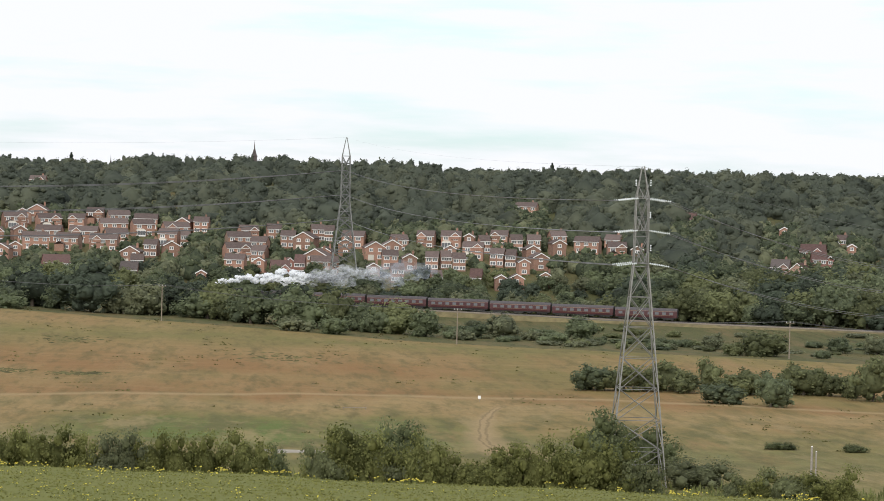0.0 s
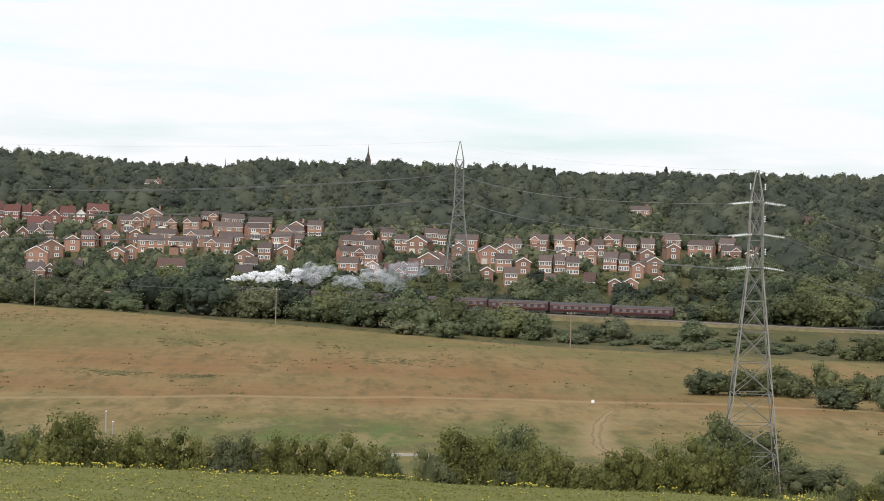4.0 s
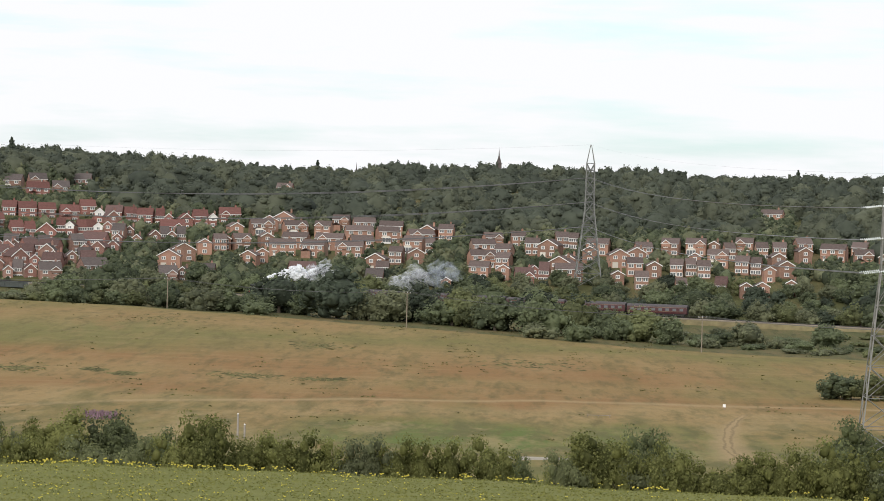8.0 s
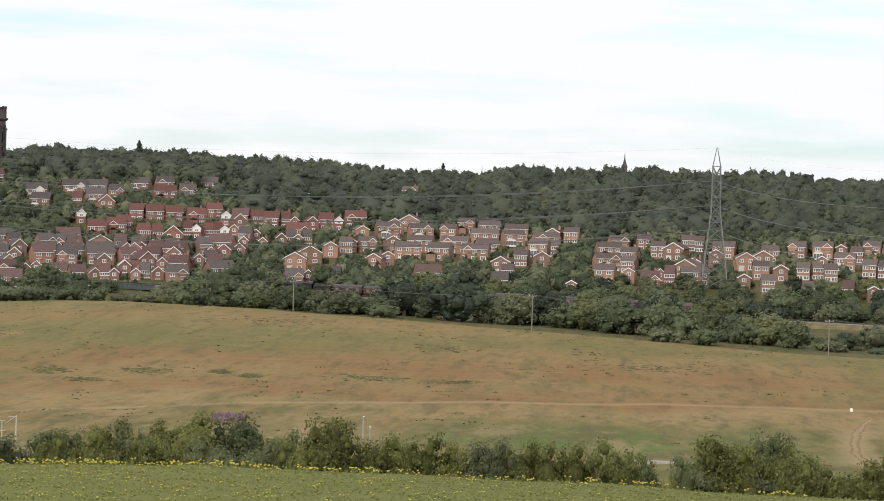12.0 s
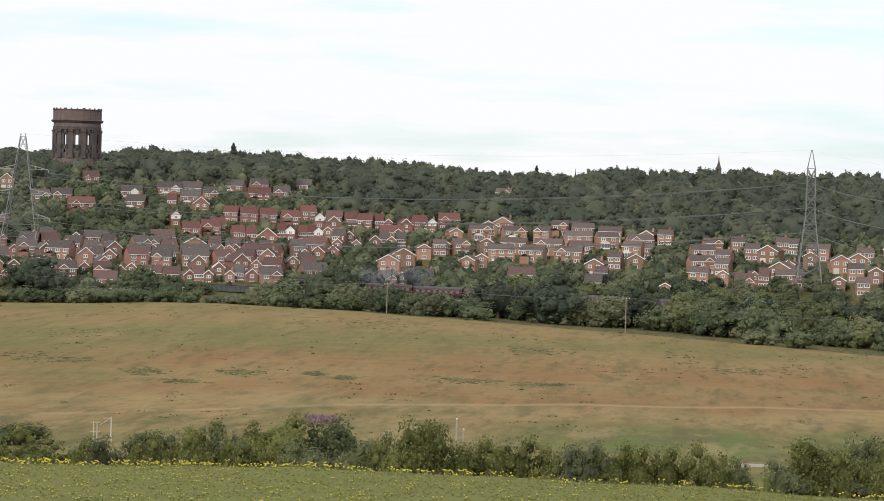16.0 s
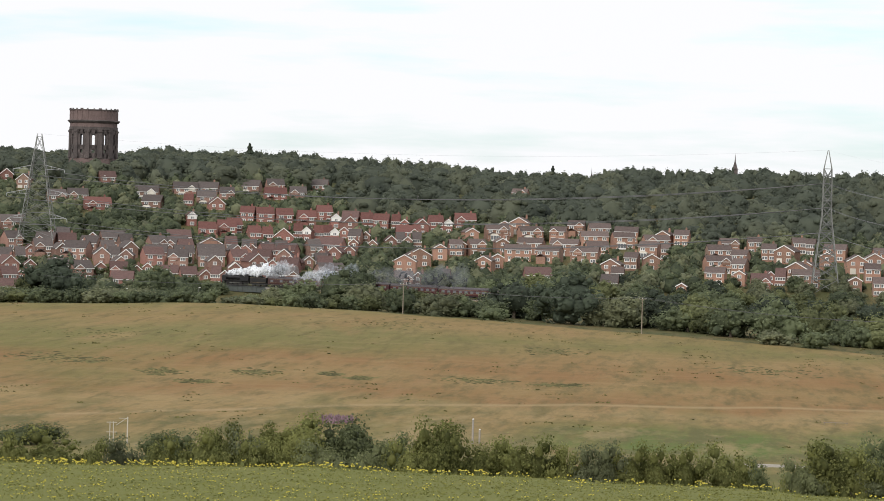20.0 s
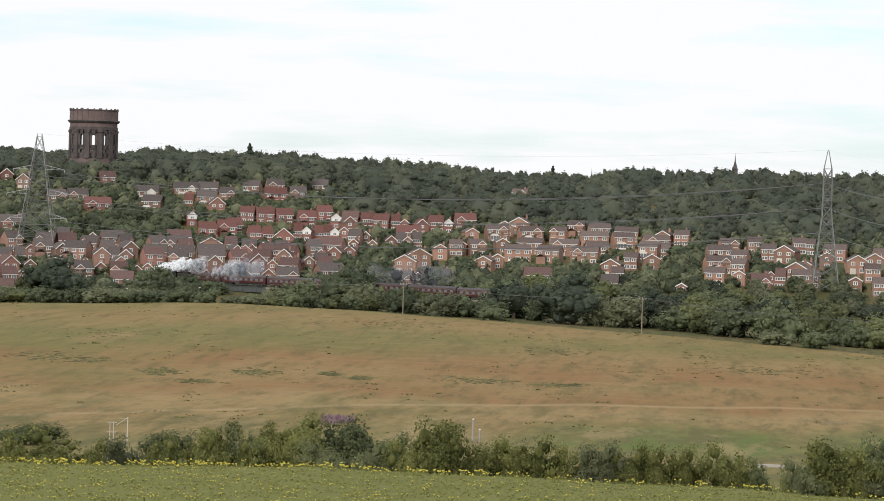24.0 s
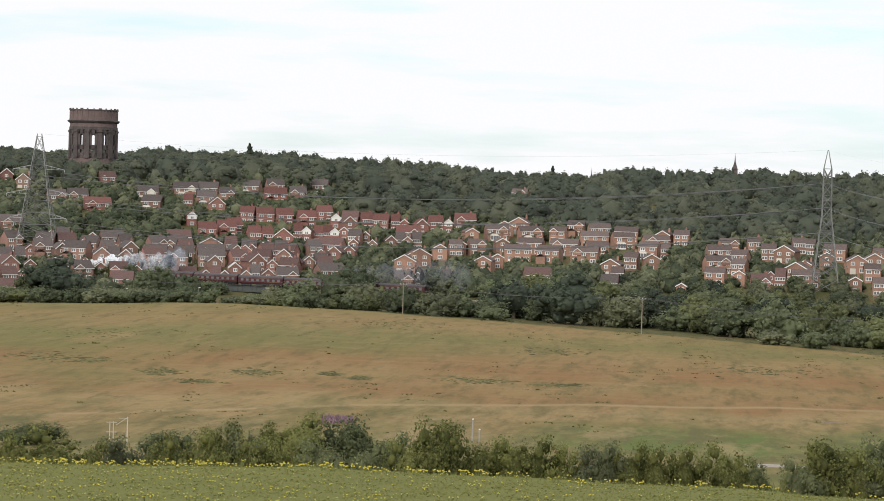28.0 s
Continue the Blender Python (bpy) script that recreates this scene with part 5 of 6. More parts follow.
for i in range(3):
    for sy in (-1, 1):
        near_l = local(pylon_near, (-3.2, sy * 3.0, LEVELS1[i] - 0.32))
        near_r = local(pylon_near, (3.2, sy * 3.0, LEVELS1[i] - 0.32))
        mid = local(pylon_mid, (0, sy * (4.5, 6.0, 4.8)[i], LEVELS2[i] - 2.5))
        far = local(pylon_far, (sy * (10.1, 12.4, 11.2)[i], 0.2, LEVELS3[i] - 1.3))
        cable("power_cable", near_l, mid, 2.5, 0.042, "thin power line between two pylons")
        cable("power_cable", near_r, spot(15.5 + sy * 0.2, 560, 27 - 3.9 * i), 4.0, 0.036, "thin power line leaving the near pylon")
        cable("power_cable", mid, far, 8.0, 0.10, "thin power line between two pylons")
cable("earth_wire", local(pylon_near, (0, 0, 38.9)), local(pylon_mid, (0, 0, 50.0)), 2.0, 0.007, "thin earth wire between pylon tops")
cable("earth_wire", local(pylon_mid, (0, 0, 50.0)), local(pylon_far, (0, 0, 45.7)), 5.0, 0.012, "thin earth wire between pylon tops")
cable("earth_wire", local(pylon_near, (0, 0, 38.9)), spot(15.5, 560, 31), 2.0, 0.016, "thin earth wire leaving the near pylon")


# ---- wooden poles, posts and signs ----
def wood_pole(b, d, h, label):
    thing = tagged(new("wooden_pole"), label, "pole", "wooden poles")
    thing.matrix_basis = facing(b, d, 0, 10)
    part("shaft", rod(bmesh.new(), (0, 0, -0.6), (0, 0, h), 0.17, 0.12, 10), POLE, thing)
    part("cross_arm", boxes(((0, -0.16, h - 0.5), (2.2, 0.12, 0.14))), POLE, thing)
    for x in (-0.95, 0, 0.95):
        bm = bmesh.new()
        rod(bm, (x, -0.16, h - 0.43), (x, -0.16, h - 0.1), 0.07, 0.04, 7)
        part("insulator", bm, GLASS_INS, thing)
    return thing


POLES = [wood_pole(-6.58, 849, 9.3, "weathered wooden power pole at the field edge"), wood_pole(-1.72, 792, 10.2, "weathered wooden power pole at the field edge"),
         wood_pole(4.28, 742, 9.6, "weathered wooden power pole at the field edge"), wood_pole(11.01, 717, 9.6, "weathered wooden power pole below the railway")]
POLE_H = (9.3, 10.2, 9.6, 9.6)
ends = [(spot(-14, 905, 9.0), None)] + [(p, h) for p, h in zip(POLES, POLE_H)] + [(spot(17, 690, 9), None)]
for (pa, ha), (pb, hb) in zip(ends, ends[1:]):
    for x in (-0.95, 0.95):
        a = pa if ha is None else pa.matrix_basis @ Vector((x, -0.16, ha - 0.1))
        q = pb if hb is None else pb.matrix_basis @ Vector((x, -0.16, hb - 0.1))
        cable("pole_cable", a, q, 1.6, 0.03, "thin overhead wire between wooden poles", "pole wires")


def white_post(b, d, h, r, label, kind="marker_post"):
    thing = tagged(new(kind), label, "post", "marker posts")
    thing.matrix_basis = facing(b, d)
    part("shaft", rod(bmesh.new(), (0, 0, -0.4), (0, 0, h), r, r, 10), CONCRETE if kind == "marker_post" else POLE, thing)
    bm = bmesh.new()
    bmesh.ops.create_icosphere(bm, subdivisions=1, radius=r * 1.08, matrix=Matrix.Translation((0, 0, h)))
    part("cap", bm, WHITE, thing)


white_post(-5.07, 421, 3.7, 0.16, "pale slim marker post in the meadow")
white_post(-4.93, 421, 2.2, 0.15, "short pale marker post in the meadow")
white_post(11.54, 366, 4.2, 0.15, "pale slim marker post beyond the hedge")
white_post(11.63, 366, 3.6, 0.11, "pale slim marker post beyond the hedge")
white_post(3.2, 330, 4.6, 0.06, "thin dark pole rising from the hedge", "thin_pole")


def pole_frame():
    thing = tagged(new("timber_pole_frame"), "pale wooden pole with struts and a braced twin-pole stand", "pole", "marker posts")
    thing.matrix_basis = facing(-12.07, 406)
    part("shaft", rod(bmesh.new(), (0, 0, -0.4), (0, 0, 3.8), 0.11, 0.10, 10), PALE_TIMBER, thing)
    part("strut", rod(bmesh.new(), (0, 0, 3.7), (-1.6, 0, 2.6), 0.045), PALE_TIMBER, thing)
    part("strut", rod(bmesh.new(), (0, 0, 3.6), (-1.2, 0, 3.6), 0.045), PALE_TIMBER, thing)
    for x in (-2.5, -2.0):
        part("stand_pole", rod(bmesh.new(), (x, 0, -0.4), (x, 0, 3.1), 0.07, 0.065, 8), PALE_TIMBER, thing)
    for z in (3.0, 1.6):
        part("stand_bar", boxes(((-2.25, 0, z), (1.5, 0.08, 0.08))), PALE_TIMBER, thing)


pole_frame()


def field_sign():
    thing = tagged(new("notice_board"), "small white notice board on a short post in the field", "sign")
    thing.matrix_basis = facing(4.78, 520)
    part("post", rod(bmesh.new(), (0, 0, -0.3), (0, 0, 1.1), 0.06, 0.06, 8), POLE, thing)
    part("board", boxes(((0, -0.08, 0.8), (0.55, 0.05, 0.6))), WHITE, thing)


field_sign()


def street_lamp(b, d, h):
    thing = tagged(new("street_lamp"), "slim grey street lamp with a short arm", "lamp", "street lamps")
    thing.matrix_basis = facing(b, d)
    part("column", rod(bmesh.new(), (0, 0, -0.3), (0, 0, h), 0.09, 0.06, 8), PALE_STEEL, thing)
    part("lantern", boxes(((0.3, 0, h), (0.8, 0.22, 0.14))), WHITE, thing)


for b, d, h in ((-10.73, 905, 5.6), (-12.2, 908, 5.2), (-8.4, 1270, 7), (-6.35, 1262, 8), (-12.7, 1300, 7), (-10.2, 1330, 8)):
    street_lamp(b, d, h)


# ---- landmarks on the ridge ----
def water_tower():
    thing = tagged(new("water_tower"), "massive round dark red sandstone water tower on the hilltop", "tower")
    thing.matrix_basis = facing(-12.93, 1390, 0, 15)
    base = (0.0108 * 1390) - ground_at(-12.93, 1390)
    R, n = 11.3, 12

    def ring(name, r0, r1, z0, z1, mat, seg=48):
        bm = bmesh.new()
        rod(bm, (0, 0, base + z0), (0, 0, base + z1), r0, r1, seg)
        return part(name, bm, mat, thing)

    ring("plinth", R + 0.6, R + 0.5, -12, 2.0, SAND_RED)
    for i in range(n):
        a0 = i * 6.2832 / n
        bm = bmesh.new()
        m = pose(R * math.cos(a0), R * math.sin(a0), base + 9, 0, 0, math.degrees(a0))
        box(bm, (0, 0, 0), (1.6, 2.3, 14), m)
        box(bm, (0.25, 0, -6.2), (1.7, 2.7, 1.2), m)
        box(bm, (0.25, 0, 6.2), (1.8, 2.7, 0.7), m)
        part("pier", bm, SAND, thing)
        a1 = a0 + 3.1416 / n
        m = pose(R * math.cos(a1) * 0.966, R * math.sin(a1) * 0.966, base, 0, 0, math.degrees(a1) + 90)
        bm = bmesh.new()
        half_w, arch = 1.85, []
        for zb, zt, o in ((2.0, 4.7, 0.0), (6.4, 8.6, 0.0), (14.0, 16.2, 0.0)):
            box(bm, (0, 0, (zb + zt) / 2), (half_w * 2, 1.3, zt - zb), m)
        for s in (-1, 1):
            box(bm, (s * 1.26, 0, 9.1), (1.18, 1.3, 14.0), m)
        pts = [(0.68 * math.cos(t), 13.2 + 0.68 * math.sin(t)) for t in np.linspace(0, math.pi, 9)]
        tmp = bmesh.new()
        prism(tmp, pts + [(-0.68, 14.3), (0.68, 14.3)][::1], -0.6, 0.6)
        tmp.transform(m)
        me = bpy.data.meshes.new("arch")
        tmp.to_mesh(me)
        tmp.free()
        bm.from_mesh(me)
        bpy.data.meshes.remove(me)
        part("arched_bay", bm, SAND, thing)
    ring("architrave", R + 0.5, R + 0.5, 16.0, 17.4, SAND)
    ring("frieze", R + 0.2, R + 0.2, 17.4, 19.4, SAND_RED)
    ring("cornice", R + 0.7, R + 1.5, 19.4, 20.3, SAND)
    ring("cornice_top", R + 1.5, R + 1.2, 20.3, 20.7, SAND)
    ring("tank", R + 0.4, R + 0.3, 20.7, 25.4, SAND_RED)
    ring("parapet", R + 0.7, R + 0.7, 25.4, 25.9, SAND)
    for i in range(24):
        a = i * 6.2832 / 24
        bm = bmesh.new()
        box(bm, (0, 0, 0), (0.16, 0.6, 4.5), pose((R + 0.42) * math.cos(a), (R + 0.42) * math.sin(a), base + 23.0, 0, 0, math.degrees(a)))
        part("tank_pilaster", bm, SAND_RED, thing)
        bm = bmesh.new()
        box(bm, (0, 0, 0), (0.5, 0.5 if i % 3 else 1.4, 0.7), pose((R + 0.4) * math.cos(a), (R + 0.4) * math.sin(a), base + 26.1, 0, 0, math.degrees(a)))
        part("crest_stone", bm, SAND, thing)


water_tower()


def spire(b, d, top, h, w):
    thing = tagged(new("church_spire"), "slender dark stone church spire above the treetops", "church", "spires on the ridge")
    p = spot(b, d)
    thing.matrix_basis = pose(p.x, p.y, top, 0, 0, -b)
    bm = rod(bmesh.new(), (0, 0, -h), (0, 0, -h * 0.5), w / 2, w * 0.13, 8)
    rod(bm, (0, 0, -h * 0.5), (0, 0, 0), w * 0.13, 0.08, 8)
    part("steeple", bm, SAND, thing)
    part("belfry", boxes(((0, 0, -h - 6), (w * 1.05, w * 1.05, 12)), ((0, 0, -h - 0.2), (w * 1.25, w * 1.25, 0.4))), SAND, thing)
    part("finial", rod(bmesh.new(), (0, 0, -0.2), (0, 0, 1.0), 0.06, 0.04, 5), IRON, thing)


spire(0.06, 1720, 0.0197 * 1720, 8.5, 3.2)
spire(-2.83, 1720, 0.0133 * 1720, 5.0, 1.8)


def pine(b, d, h, w):
    """A ridge conifer with layered dark boughs."""
    thing = tagged(new("pine_tree"), "tall ragged dark conifer on the skyline", "tree", "skyline trees")
    thing.matrix_basis = facing(b, d, -0.5)
    part("trunk", rod(bmesh.new(), (0, 0, -1), (0, 0, h * 0.95), 0.3, 0.08, 8), BARK, thing)
    rng = np.random.default_rng(int(d + b * 10))
    k = 900
    z = rng.uniform(0.25, 1.0, k)
    r = w / 2 * (1.08 - z) * np.sqrt(rng.uniform(0.15, 1, k)) * 1.25 * (0.75 + 0.35 * np.sin(z * 38))
    a = rng.uniform(0, 6.283, k)
    at = np.stack([r * np.cos(a), r * np.sin(a), z * h], 1)
    out = np.stack([np.cos(a), np.sin(a), np.full(k, 0.4)], 1)
    v, q = leaf_quads(rng, at, out, 0.5)
    mesh_part("crown", quick_mesh("crown", v, q), LEAF[3], thing)


pine(-9.78, 1560, 15.5, 10)
pine(-3.62, 1690, 13.5, 7)
pine(6.11, 1690, 13.5, 8)


# ---- the train ----
def wheel_mesh(r, w):
    bm = bmesh.new()
    m = Matrix.Rotation(radians(90), 4, "X")
    bmesh.ops.create_cone(bm, cap_ends=True, segments=24, radius1=r, radius2=r, depth=w, matrix=m)
    bmesh.ops.create_cone(bm, cap_ends=True, segments=24, radius1=r * 0.8, radius2=r * 0.74, depth=w * 1.15, matrix=m)
    bmesh.ops.create_cone(bm, cap_ends=True, segments=12, radius1=r * 0.2, radius2=r * 0.2, depth=w * 1.6, matrix=m)
    return bm


TURNING = []


def wheelset(parent, x, r, name="wheelset"):
    """One axle with its two wheels, turning about y."""
    bm = wheel_mesh(r, 0.14)
    bmesh.ops.translate(bm, verts=bm.verts, vec=(0, 0.75, 0))
    tmp = wheel_mesh(r, 0.14)
    bmesh.ops.translate(tmp, verts=tmp.verts, vec=(0, -0.75, 0))
    me = bpy.data.meshes.new("axle")
    tmp.to_mesh(me)
    tmp.free()
    bm.from_mesh(me)
    bpy.data.meshes.remove(me)
    rod(bm, (0, -0.75, 0), (0, 0.75, 0), 0.08, 0.08, 8)
    ob = part(name, bm, IRON, parent)
    TURNING.append((ob, Vector((x, 0, r)), r))
    return ob


def make_engine():
    e = tagged(new("steam_locomotive"), "black steam locomotive hauling the maroon train", "locomotive")
    bm = bmesh.new()
    rod(bm, (-2.2, 0, 2.75), (3.9, 0, 2.75), 0.92, 0.80, 24)
    part("boiler", bm, BLACK, e)
    bm = bmesh.new()
    rod(bm, (3.9, 0, 2.75), (6.0, 0, 2.75), 0.88, 0.88, 24)
    rod(bm, (6.0, 0, 2.75), (6.12, 0, 2.75), 0.75, 0.55, 24)
    part("smokebox", bm, BLACK, e)
    bm = bmesh.new()
    rod(bm, (5.0, 0, 3.5), (5.0, 0, 4.0), 0.36, 0.28, 16)
    rod(bm, (5.0, 0, 3.95), (5.0, 0, 4.05), 0.36, 0.36, 16)
    part("chimney", bm, BLACK, e)
    bm = bmesh.new()
    bmesh.ops.create_uvsphere(bm, u_segments=14, v_segments=8, radius=0.42, matrix=Matrix.Translation((2.0, 0, 3.52)))
    part("dome", bm, BLACK, e)
    part("firebox", boxes(((-3.2, 0, 2.65), (2.2, 1.9, 2.0))), BLACK, e)
    cab = part("cab", boxes(((-5.1, 1.25, 2.55), (1.9, 0.06, 2.1)), ((-5.1, -1.25, 2.55), (1.9, 0.06, 2.1)), ((-4.2, 0, 2.75), (0.06, 2.5, 2.5)), ((-5.3, 0, 1.5), (2.4, 2.5, 0.1))), BLACK, e)
    bm = bmesh.new()
    prism(bm, [(-1.4, 3.55), (-0.7, 3.9), (0.7, 3.9), (1.4, 3.55), (1.4, 3.62), (0.7, 3.98), (-0.7, 3.98), (-1.4, 3.62)], -1.2, 1.2)
    bm.transform(Matrix.Translation((-5.2, 0, 0)) @ Matrix.Rotation(radians(90), 4, "Z"))
    part("cab_roof", bm, BLACK, cab)
    part("running_board", boxes(((0.2, 1.2, 1.75), (11.6, 0.35, 0.08)), ((0.2, -1.2, 1.75), (11.6, 0.35, 0.08)), ((0.2, 1.38, 1.65), (11.6, 0.03, 0.22)), ((0.2, -1.38, 1.65), (11.6, 0.03, 0.22))), BLACK, e)
    part("frame", boxes(((0.2, 0, 1.05), (12.2, 1.1, 0.9))), IRON, e)
    part("buffer_beam", boxes(((6.4, 0, 1.1), (0.12, 2.5, 0.45))), paint("buffer_beam_red", (0.35, 0.03, 0.02), 0.5), e, "red buffer beam")
    for y in (0.87, -0.87):
        part("buffer", rod(bmesh.new(), (6.45, y, 1.06), (6.95, y, 1.06), 0.1, 0.22, 12), IRON, e)
        bm = bmesh.new()
        rod(bm, (4.6, y * 1.3, 1.05), (5.9, y * 1.3, 1.05), 0.32, 0.32, 14)
        part("cylinder", bm, BLACK, e)
        part("smoke_deflector", boxes(((5.1, y * 1.42, 2.55), (1.9, 0.04, 1.5))), BLACK, e)
        part("coupling_rod", boxes(((0.35, y * 1.05, 0.75), (4.6, 0.07, 0.13))), STEEL, e, "bright steel coupling rod")
    for x in (2.4, 0.3, -1.9):
        wheelset(e, x, 0.95, "driving_wheelset")
    for x in (5.9, 4.0):
        wheelset(e, x, 0.48, "leading_wheelset")
    return e


def make_tender():
    t = tagged(new("tender"), "black locomotive tender heaped with coal", "tender")
    part("tank", boxes(((0, 0, 2.1), (7.2, 2.6, 1.9)), ((0.9, 0, 3.2), (4.6, 2.2, 0.35))), BLACK, t)
    bm = bmesh.new()
    rng = random.Random(2)
    for i in range(40):
        box(bm, (rng.uniform(-0.8, 2.8), rng.uniform(-0.9, 0.9), 3.35 + rng.uniform(0, 0.25)), (0.4, 0.4, 0.35), Matrix.Rotation(0.0, 4, "Z"))
    part("coal", bm, IRON, t)
    part("frame", boxes(((0, 0, 0.95), (7.6, 1.9, 0.5))), IRON, t)
    part("lining", boxes(((0, 1.31, 2.95), (7.0, 0.015, 0.05)), ((0, 1.31, 1.3), (7.0, 0.015, 0.05)), ((0, -1.31, 2.95), (7.0, 0.015, 0.05)), ((0, -1.31, 1.3), (7.0, 0.015, 0.05))), LINING, t)
    for x in (2.5, 0, -2.5):
        wheelset(t, x, 0.62)
    return t


def coach_shell(length, half_w, z0, z1):
    bm = bmesh.new()
    outline = [(-half_w + 0.08, z0), (half_w - 0.08, z0), (half_w, z0 + 0.6), (half_w, z1 - 0.25), (half_w - 0.06, z1), (-half_w + 0.06, z1), (-half_w, z1 - 0.25), (-half_w, z0 + 0.6)]
    prism(bm, outline, -length / 2, length / 2)
    bmesh.ops.rotate(bm, verts=bm.verts, cent=(0, 0, 0), matrix=Matrix.Rotation(radians(90), 3, "Z"))
    return bm


def coach_roof(length, half_w, z1, rise):
    bm = bmesh.new()
    arc = [(half_w * math.cos(t), z1 + rise * math.sin(t)) for t in np.linspace(0, math.pi, 11)]
    prism(bm, arc, -length / 2, length / 2)
    bmesh.ops.rotate(bm, verts=bm.verts, cent=(0, 0, 0), matrix=Matrix.Rotation(radians(90), 3, "Z"))
    return bm


def make_coach(length, body_mat, roof_mat, windows, label, name="railway_coach"):
    c = tagged(new(name), label, "coach", "coaches of the train")
    part("body", coach_shell(length - 0.5, 1.4, 0.95, 3.1), body_mat, c)
    part("roof", coach_roof(length - 0.4, 1.42, 3.1, 0.72), roof_mat, c)
    part("underframe", boxes(((0, 0, 0.8), (length - 0.8, 2.3, 0.3)), ((0.5, 0, 0.5), (3.2, 2.2, 0.5)), ((-3, 0, 0.52), (1.4, 2.2, 0.4))), IRON, c)
    for y in (1.405, -1.405):
        n = windows
        for i in range(n):
            x = -length / 2 + 2.0 + i * (length - 4.0) / max(1, n - 1)
            win = part("window", boxes(((x, y, 2.2), (1.35, 0.02, 0.95))), body_mat, c, "coach window")
            part("pane", boxes(((x, y + math.copysign(0.008, y), 2.2), (1.2, 0.02, 0.8))), GLASS, win)
        part("lining", boxes(((0, y, 2.85), (length - 0.8, 0.014, 0.05)), ((0, y, 1.6), (length - 0.8, 0.014, 0.05))), LINING, c)
        for x in (-length / 2 + 0.9, length / 2 - 0.9):
            part("door", boxes(((x, y, 1.98), (0.75, 0.024, 1.95))), body_mat, c)
    for i in range(5):
        x = -length / 2 + length * (i + 0.5) / 5
        part("roof_vent", boxes(((x, 0.25, 3.88), (0.35, 0.25, 0.14))), roof_mat, c)
    for s in (-1, 1):
        part("gangway", boxes(((s * (length / 2 - 0.13), 0, 2.2), (0.24, 1.2, 2.3))), BLACK, c)
        bogie = part("bogie", boxes(((s * (length / 2 - 3.0), 0.95, 0.5), (3.4, 0.15, 0.35)), ((s * (length / 2 - 3.0), -0.95, 0.5), (3.4, 0.15, 0.35)), ((s * (length / 2 - 3.0), 0, 0.55), (0.5, 1.9, 0.3))), IRON, c)
        for k in (-1, 1):
            wheelset(c, s * (length / 2 - 3.0) + k * 1.3, 0.46)
    return c


ENGINE, TENDER = make_engine(), make_tender()
VAN = make_coach(12.3, paint("dark_brown_van_paint", (0.05, 0.022, 0.02), 0.4), COACH_ROOF, 3, "short dark brown support van behind the tender", "support_van")
COACHES = [make_coach(20.3, MAROON, COACH_ROOF, 8, "maroon passenger coach with cream lining and grey roof") for _ in range(6)]
# offsets of the vehicles' middles behind the chimney, and half the distance between their bogies
TRAIN = [(ENGINE, 5.0, 4.2), (TENDER, 15.3, 2.5), (VAN, 25.8, 3.9)] + [(c, 42.3 + 20.45 * i, 7.1) for i, c in enumerate(COACHES)]
RUN_T = [0, 3, 8, 17, 20.8, 23.5, 25, 28]
RUN_S = [236.5, 265, 313, 399, 433.9, 455.8, 468, 493.2]


def run(t):
    """How far along the track the chimney is: the timings smoothed into an even pace."""
    w = np.linspace(-2.0, 2.0, 21)
    k = np.hanning(23)[1:-1]
    tt = t + w
    val = np.interp(tt, RUN_T, RUN_S) + np.where(tt < 0, tt * 9.5, 0) + np.where(tt > 28, (tt - 28) * 8.3, 0)
    return float(np.sum(val * k) / np.sum(k))


# ---- steam ----
def puff_mesh(seed, sub=2):
    rng = np.random.default_rng(seed)
    bv, bf = ball(sub + 1)
    out = []
    for p in bv:
        q = Vector(p) * 1.6 + Vector((seed * 3.7, 0, 0))
        out.append(p * (0.72 + 0.42 * noise.fractal(q, 1.0, 2.0, 4) + 0.25 * abs(noise.noise(q * 2.1))))
    me = quick_mesh("puff", np.array(out), bf)
    me.polygons.foreach_set("use_smooth", [True] * len(me.polygons))
    return me


PUFFS = [[puff_mesh(i) for i in range(5)] for _ in STEAM]
for row, mat in zip(PUFFS, STEAM):
    for me in row:
        me.materials.append(mat)
STEAM_PUFFS = []


def steam_plume(name, label, count, length, rise, size, kinds, seed):
    """Billows strung out behind the chimney; each drifts back, rises and turns a little."""
    rng = random.Random(seed)
    thing = tagged(new(name), label, "steam")
    for i in range(count):
        f = (i + rng.uniform(0, 0.8)) / count
        kind = kinds[min(len(kinds) - 1, int(f * len(kinds)))]
        ob = new("billow", PUFFS[kind][rng.randrange(5)])
        ob.parent = thing
        r = size * (0.35 + 0.9 * f ** 0.6) * rng.uniform(0.75, 1.25)
        ob.scale = (r * 1.35, r, r * rng.uniform(0.75, 1.0))
        x = -length * f
        z = rise * f ** 0.55 * rng.uniform(0.35, 1.15) + 0.3
        STEAM_PUFFS.append((ob, Vector((x, rng.uniform(-1, 1) * (0.3 + 1.6 * f), z)), rng.uniform(0.5, 1.3), rng.uniform(-14, 14), rng.uniform(0, 6.28), f))
    return thing


PLUME = steam_plume("steam_plume", "white steam trailing from the locomotive chimney", 64, 45.0, 5.6, 1.45, (0, 0, 0, 0, 1, 1), 4)
WISPS = steam_plume("steam_wisps", "thin grey-blue steam dispersing behind the locomotive", 18, 36.0, 7.5, 2.8, (1, 1, 2), 9)
HAZE = steam_plume("smoke_haze", "faint dark smoke hanging over the trees by the railway", 24, 85.0, 3.0, 3.0, (3,), 15)


